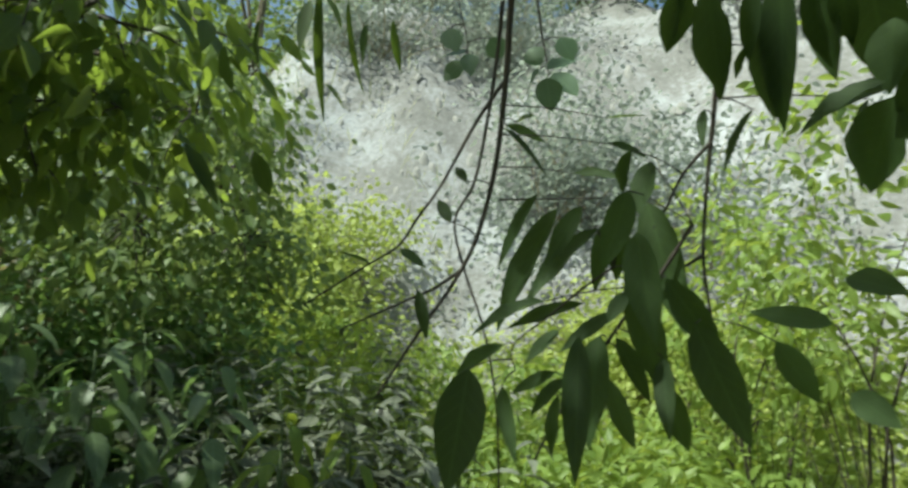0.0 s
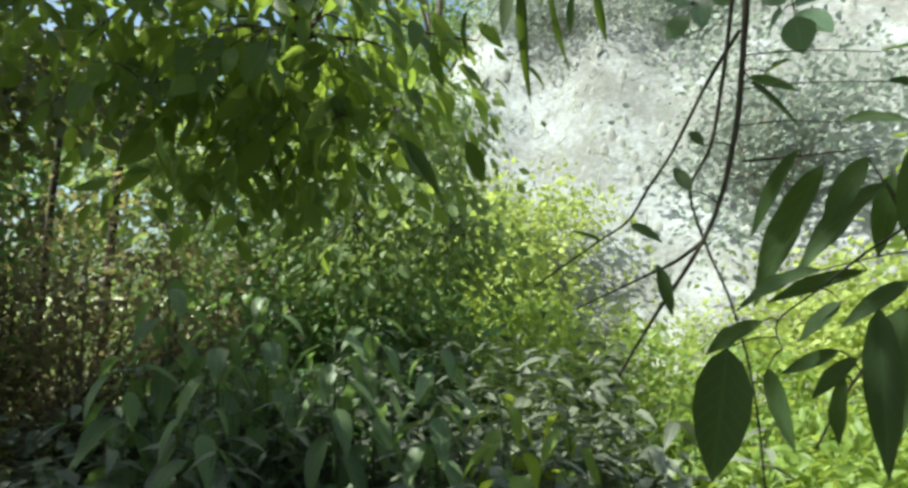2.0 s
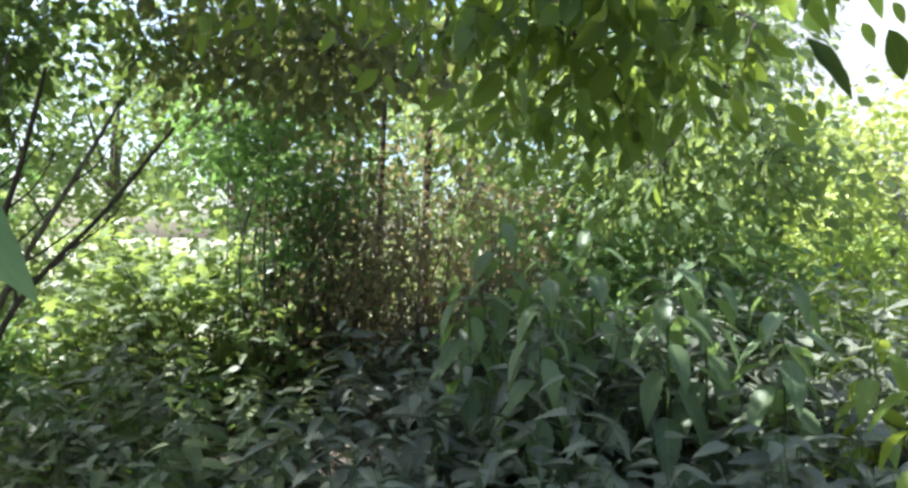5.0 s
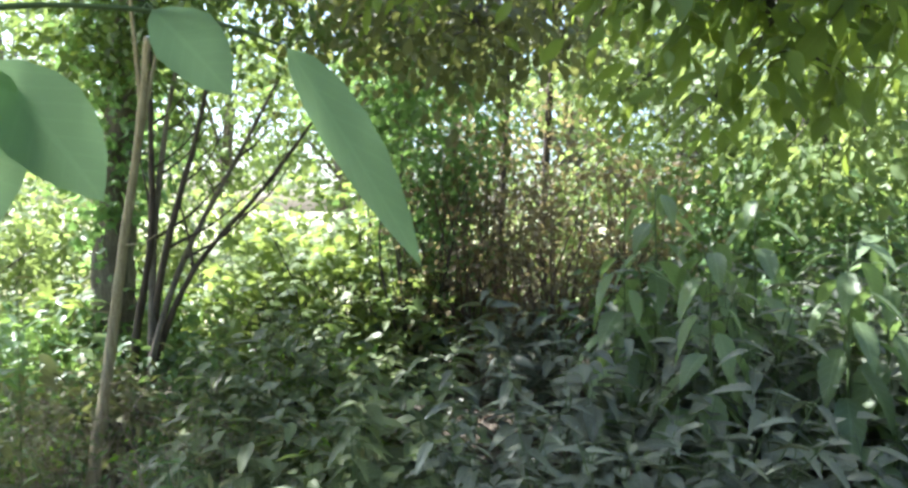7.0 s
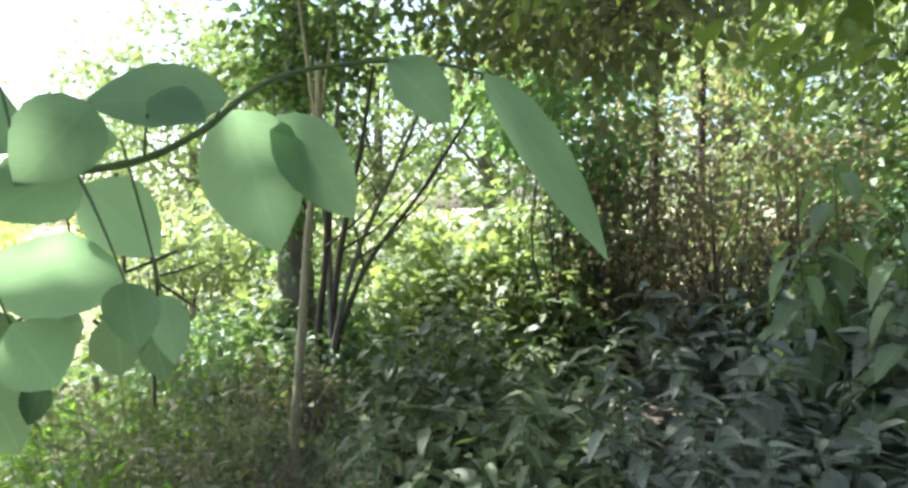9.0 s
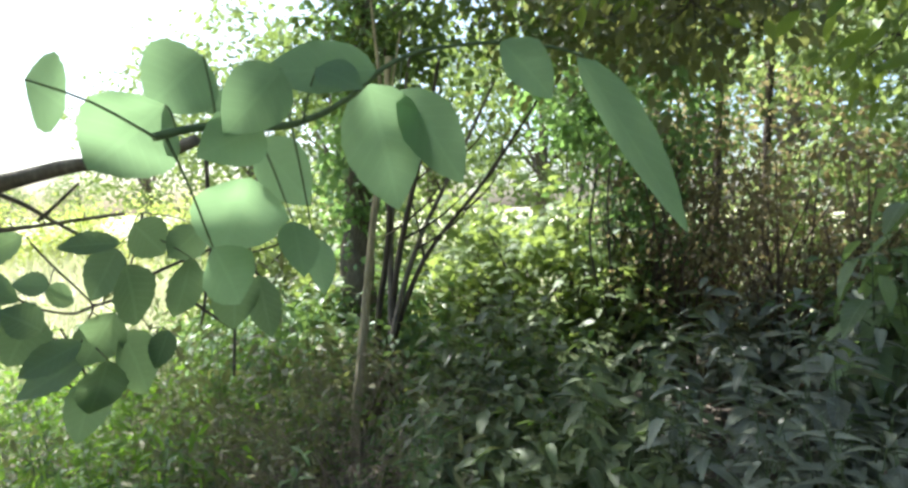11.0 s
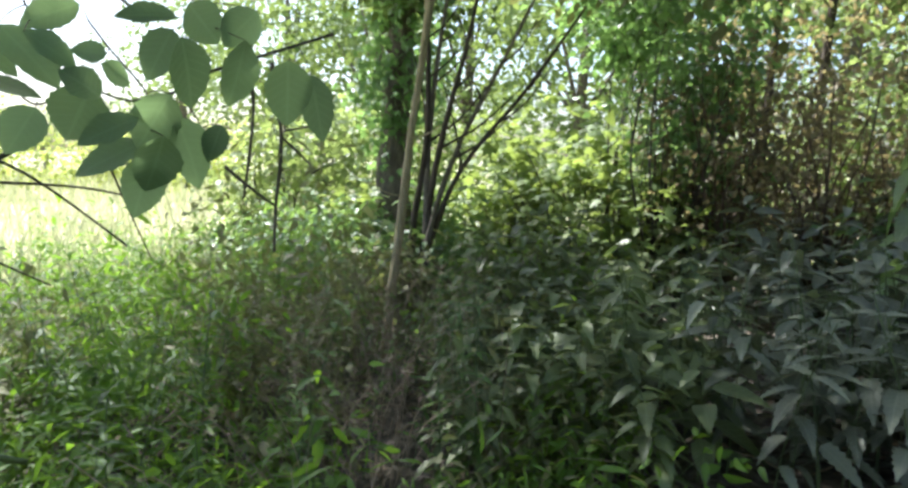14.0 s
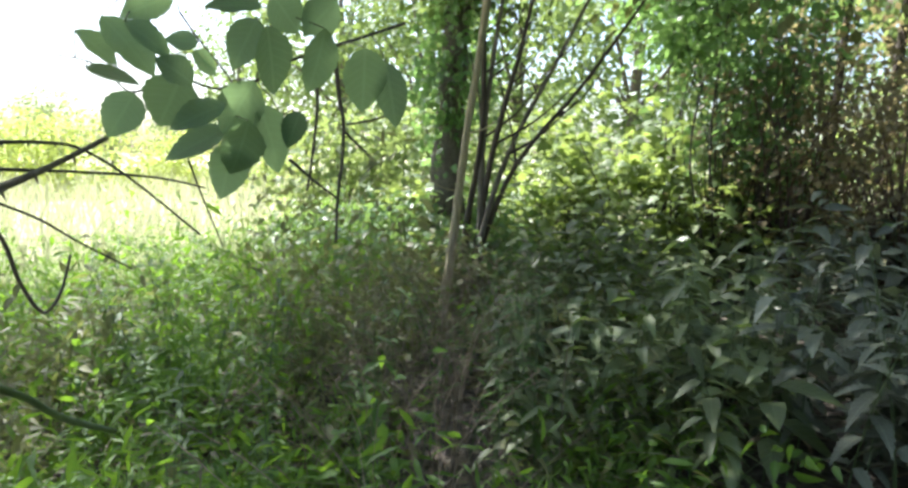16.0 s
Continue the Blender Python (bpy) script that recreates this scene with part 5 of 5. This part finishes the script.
def herb_carpet():
    """Weeds beside the path: fresh green cleavers and nettle seedlings, with duller olive patches of going-over plants."""
    fresh, dull, stalks = Build(), Build(), Build()
    for i in range(2100):
        a = rng.uniform(20, 84)
        r = 1.3 + 5.2 * rng.uniform(0, 1) ** 0.8
        x, y = polar(a, r)
        side = path_side(x, y)
        if -0.2 < side < 0.2 and r < 3.9 or (x + 2.9) ** 2 + (y - 3.6) ** 2 < 0.5 or side > 0.2 and rng.uniform() < 0.35:
            continue
        patch = noise.noise(Vector((x * 1.7, y * 1.7, 5)))
        mound = math.exp(-((x + 2.3) ** 2 + (y - 1.9) ** 2) / 0.9)
        tall = rng.uniform(0.10, 0.62) * (0.72 + 0.85 * patch) * (0.8 + 0.9 * mound + (0.3 if r > 3.0 else 0.0)) + 0.05
        olive = noise.noise(Vector((x * 1.1, y * 1.1, 31))) + 0.75 * mound - (0.25 if a > 58 else 0.0) + rng.normal(0, 0.18) > 0.20
        b = dull if olive else fresh
        kind = i % 5
        z0 = height(x, y)
        lean = rng.normal(0, 0.10, 2)
        shape, size, count, wide = [("needle", 0.075, 20, 0.055), ("nettle_lite", 0.070, 9, 0.07), ("needle", 0.06, 22, 0.05), ("needle", 0.05, 24, 0.06), ("long_lite", 0.085, 10, 0.06)][kind]
        foliage(b, [(x + lean[0] * s, y + lean[1] * s, z0 + tall * s) for s in (0.35, 0.65, 0.97)], wide, count, shape, size, -0.05 if kind != 1 else 0.4, 0.8)
        if i % 3 == 0:
            tube(stalks, [(x, y, z0 - 0.02), (x + lean[0] * 0.4, y + lean[1] * 0.4, z0 + tall * 0.6), (x + lean[0], y + lean[1], z0 + tall * 1.08)], 0.0024, 0.001, 3, 2)
    ob = thing("herb_carpet", "lush carpet of small green weeds and cleavers", "weeds", kind="stuff")
    part("leaves", fresh, HERB, ob, "fresh green small leaves")
    part("leaves", dull, HERB_DULL, ob, "dull olive small leaves")
    part("stems", stalks, GREEN_STEM, ob, "thin green stems")


herb_carpet()


DOCK_LEAF = shape_mesh("leaf", "balsam", BALSAM)


def big_leaf_plant(x, y, tall, seed, size):
    """A tall plant with large drooping pointed leaves."""
    rs = np.random.default_rng(seed + 90)
    ob = thing("balsam_plant", "tall plant with large pale drooping pointed leaves", "plant", (x, y, height(x, y)))
    b = Build()
    tube(b, [(0, 0, -0.05), (0.02, 0.0, tall * 0.5), (0.0, 0.03, tall)], 0.011, 0.004, 8, 4, 0.15)
    part("stem", b, GREEN_STEM, ob)
    for i in range(22):
        s = 0.35 + 0.65 * i / 21
        w = i * 2.4 + seed
        out = Vector((math.cos(w), math.sin(w), 0))
        leaf = new("leaf", DOCK_LEAF)
        leaf.parent = ob
        k = size * (1.15 - 0.75 * s) * rs.uniform(0.8, 1.2) + 0.05
        root = Vector((0, 0, s * tall)) + out * 0.07
        leaf.matrix_basis = Matrix.Translation(root) @ frame_of(out + Vector((0, 0, rs.uniform(-1.3, -0.2))), (0.0, 0.0, 1)) @ Matrix.Scale(k, 4)
        b = Build()
        tube(b, [(0, 0, s * tall - 0.02), Vector((0, 0, s * tall + 0.01)) + out * 0.04, root], 0.003, 0.002, 5, 2)
        part("stalk", b, GREEN_STEM, ob)
    return ob


for x, y, tall, seed, size in [(0.48, 3.52, 1.70, 1, 0.40), (0.30, 3.40, 1.30, 2, 0.36), (0.72, 3.30, 1.45, 3, 0.38), (0.98, 3.42, 1.62, 4, 0.36),
                                (1.25, 3.00, 1.42, 5, 0.36), (1.50, 3.15, 1.50, 6, 0.36), (1.74, 2.85, 1.36, 11, 0.34), (0.62, 2.92, 1.12, 12, 0.34)]:
    big_leaf_plant(x, y, tall, seed, size)

DOCK_LEAF = shape_mesh("leaf", "balsam", BALSAM_SUN)
for x, y, tall, seed, size in [(1.95, 2.52, 1.15, 7, 0.27), (2.20, 2.32, 1.10, 8, 0.27), (1.45, 1.60, 1.20, 9, 0.24)]:
    tagged(big_leaf_plant(x, y, tall, seed, size), "tall plant with long hanging leaves, yellow-green as if sunlit")


def dry_stalks():
    b = Build()
    for i in range(270):
        a, r = rng.uniform(28, 60), rng.uniform(1.9, 4.4)
        x, y = polar(a, r)
        if i % 3 == 1:
            k = rng.uniform(0.3, 1.0)
            x, y = -0.38 - 2.0 * k + rng.normal(-0.12, 0.12), -0.25 + 3.0 * k + rng.normal(0, 0.1)
        if i % 3 == 0:
            x, y = -2.3 + rng.normal(0, 0.3), 2.65 + rng.normal(0, 0.35)
        z = height(x, y)
        d = Vector((rng.normal(0, 0.16), rng.normal(0, 0.16), rng.uniform(0.35, 0.75)))
        tube(b, [(x, y, z), Vector((x, y, z)) + d * 0.6, Vector((x, y, z)) + d + Vector((d.x * 0.5, d.y * 0.5, -0.04))], 0.0022, 0.001, 3, 3)
        foliage(b, [Vector((x, y, z)) + d], 0.035, 7, "strap", 0.05, 0.1, 0.2)
    tagged(part("dry_stalks", b, DRYLEAF), "thin dry seed stalks among the weeds", "stalks", kind="stuff")


dry_stalks()


def leaf_litter():
    b = Build()
    n = 5200
    x, y = rng.uniform(-4.2, 3.2, n), rng.uniform(0.4, 5.5, n)
    z = np.array([height(p, q) for p, q in zip(x, y)]) + rng.uniform(0.004, 0.03, n)
    scatter(b, "ovate_lite", np.stack([x, y, z], 1), np.stack([rng.normal(0, 1, n), rng.normal(0, 1, n), rng.normal(0, 0.25, n)], 1),
            np.array([0, 0, 1.0]) + rng.normal(0, 0.4, (n, 3)), rng.uniform(0.03, 0.075, n))
    tagged(part("leaf_litter", b, DRYLEAF), "dry brown fallen leaves on the soil", "leaf litter", kind="stuff")
    s = Build()
    for i in range(160):
        px, py = rng.uniform(-3.4, 2.0), rng.uniform(0.8, 4.6)
        w, k = rng.uniform(0, 6.28), rng.uniform(0.08, 0.35)
        p = Vector((px, py, height(px, py) + 0.015))
        d = Vector((math.cos(w) * k, math.sin(w) * k, rng.uniform(0, 0.05)))
        tube(s, [p, p + d * 0.5 + Vector((0, 0, 0.015)), p + d], 0.005, 0.002, 5, 2, 0.2)
    tagged(part("fallen_twigs", s, PALE_BARK), "broken dry twigs lying on the ground", "twigs", kind="stuff")


leaf_litter()


# ---------------------------------------------------------------- sprays close to the eye
def spray(name, label, category, stems, leaves, material, shape_args, bark, radius, plump=1.12, full=0.72, jitter=0.25):
    """A branch close by: its stems, and each leaf a piece of its own."""
    o = Vector(stems[0][0])
    rs = np.random.default_rng(len(leaves) * 7 + len(stems))
    ob = thing(name, label, category, o)
    for i, line in enumerate(stems):
        b = Build()
        r = radius if i == 0 else radius * 0.62
        tube(b, [Vector(p) - o for p in line], r, r * 0.45, 7, 6, 0.25)
        part("stem" if i == 0 else "twig", b, bark, ob)
    shapes = []
    for k in range(3):
        b = Build()
        v, q, uv = leaf_shape(1.0, shape_args[0], shape_args[1], shape_args[2] + 0.03 * (k - 1), 0.06 + 0.03 * k, 0.06 + 0.06 * k, 0.03 * k, full)
        b.add(v, [q], uv)
        shapes.append(b.mesh("leaf", material))
    for i, (base, tip, wide) in enumerate(leaves):
        a, t = Vector(base), Vector(tip)
        d = t - a
        side = Vector((a.x, a.y, 0)).normalized() * -1
        normal = side * (1.0 if i % 3 else 0.7) + Vector((rs.normal(0, jitter), rs.normal(0, jitter), 0.45 if jitter > 0.1 else 0.2))
        leaf = new("leaf", shapes[i % 3])
        leaf.parent = ob
        leaf.matrix_basis = Matrix.Translation(a - o) @ frame_of(d, normal) @ Matrix.Diagonal((wide * plump, d.length, d.length * 0.8, 1))
        near = min((((Vector(p) - a).length, Vector(p)) for line in stems for p in curve_points(line, 4)), key=lambda c: c[0])
        if 0.004 < near[0] < 0.25:
            b = Build()
            tube(b, [near[1] - o, near[1].lerp(a, 0.5) - o + Vector((0, 0, 0.006)), a - o], 0.0016, 0.001, 5, 3)
            stalk = part("stalk", b, bark, leaf)
            stalk.matrix_parent_inverse = leaf.matrix_basis.inverted()
    return ob


spray("broadleaf_branch", "branch of large soft grey-green leaves hanging close by", "branch", [BROAD_STEM], BROAD_LEAVES + BLADE + BROAD_DARK + BROAD_TOP, BROAD, (14, 0.02, 0.42), GREEN_STEM, 0.0045, 1.12, 0.93, 0.06)
spray("rose_branch", "arching wild rose branch with rounded leaflets", "branch", [ROSE_STEM, ROSE_TWIG_A, ROSE_TWIG_B, ROSE_TWIG_C],
      [(a, tuple(q + 0.12 * (q - p) for p, q in zip(a, tip)), wide * 1.1) for a, tip, wide in ROSE_LEAVES], ROSE, (14, 0.04, 0.44), TWIG, 0.0042, 1.25, 0.88)
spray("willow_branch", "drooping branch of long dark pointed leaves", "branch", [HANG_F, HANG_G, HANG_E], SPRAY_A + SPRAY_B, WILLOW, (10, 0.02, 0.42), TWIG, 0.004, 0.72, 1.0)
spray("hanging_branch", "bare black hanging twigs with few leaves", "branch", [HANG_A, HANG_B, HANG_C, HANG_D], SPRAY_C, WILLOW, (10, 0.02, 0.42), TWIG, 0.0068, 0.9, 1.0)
spray("rose_branch", "rose twig with rounded green leaflets hanging from above", "branch", [ROSETTE_STEM, ROSETTE_TWIG], ROSETTE, ROSE, (12, 0.04, 0.45), TWIG, 0.003, 1.1, 0.9)
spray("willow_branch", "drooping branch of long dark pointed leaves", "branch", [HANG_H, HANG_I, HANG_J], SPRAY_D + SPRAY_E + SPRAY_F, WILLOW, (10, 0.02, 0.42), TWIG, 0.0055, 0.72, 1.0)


def briar(lines, radii, label, bark):
    o = Vector(lines[0][0])
    ob = thing("briar", label, "briar", o)
    for line, r in zip(lines, radii):
        b = Build()
        tube(b, [Vector(p) - o for p in line], r, r * 0.6, 7, 6, 0.25)
        k = curve_points(line, 6)
        for i in range(2, len(k) - 1, 4) if r < 0.01 else ():
            side = (k[i + 1] - k[i - 1]).cross(Vector((0.2, 1, 0.3))).normalized() * (1 if i % 8 else -1)
            tube(b, [k[i] - o, k[i] - o + side * r * 2.6], r * 0.55, r * 0.08, 4, 1)
        part("stem", b, bark, ob)
    return ob


briar([BRIAR_B, BRIAR_C, BRIAR_D, BRIAR_J], [0.007, 0.0065, 0.005, 0.004], "arching bare bramble stems in front of the meadow", TWIG)
briar([BRIAR_F, BRIAR_E, BRIAR_G, BRIAR_H, BRIAR_I], [0.011, 0.009, 0.008, 0.007, 0.009], "upright dark dead stems with side twigs", TWIG)
briar([BRIAR_A], [0.0085], "thick brown briar stem near the eye", BARK)
briar([BRIAR_K], [0.006], "bent dark stem among the weeds", TWIG)
briar([PALE_STALK], [0.011], "pale green fallen stalk in the weeds", GREEN_STEM)
briar([TOP_BOUGH, TOP_TWIG_A, TOP_TWIG_B, TOP_TWIG_C], [0.016, 0.005, 0.005, 0.004], "dark bough with thin bare twigs against the sky", BARK)
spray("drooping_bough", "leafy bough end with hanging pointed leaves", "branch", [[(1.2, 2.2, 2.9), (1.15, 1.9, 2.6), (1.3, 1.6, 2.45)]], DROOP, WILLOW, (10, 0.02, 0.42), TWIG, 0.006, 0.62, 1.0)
for first in NETTLES + GREEN_NETTLES + HERBS:
    for o in (*first.children_recursive, first):
        bpy.data.objects.remove(o)
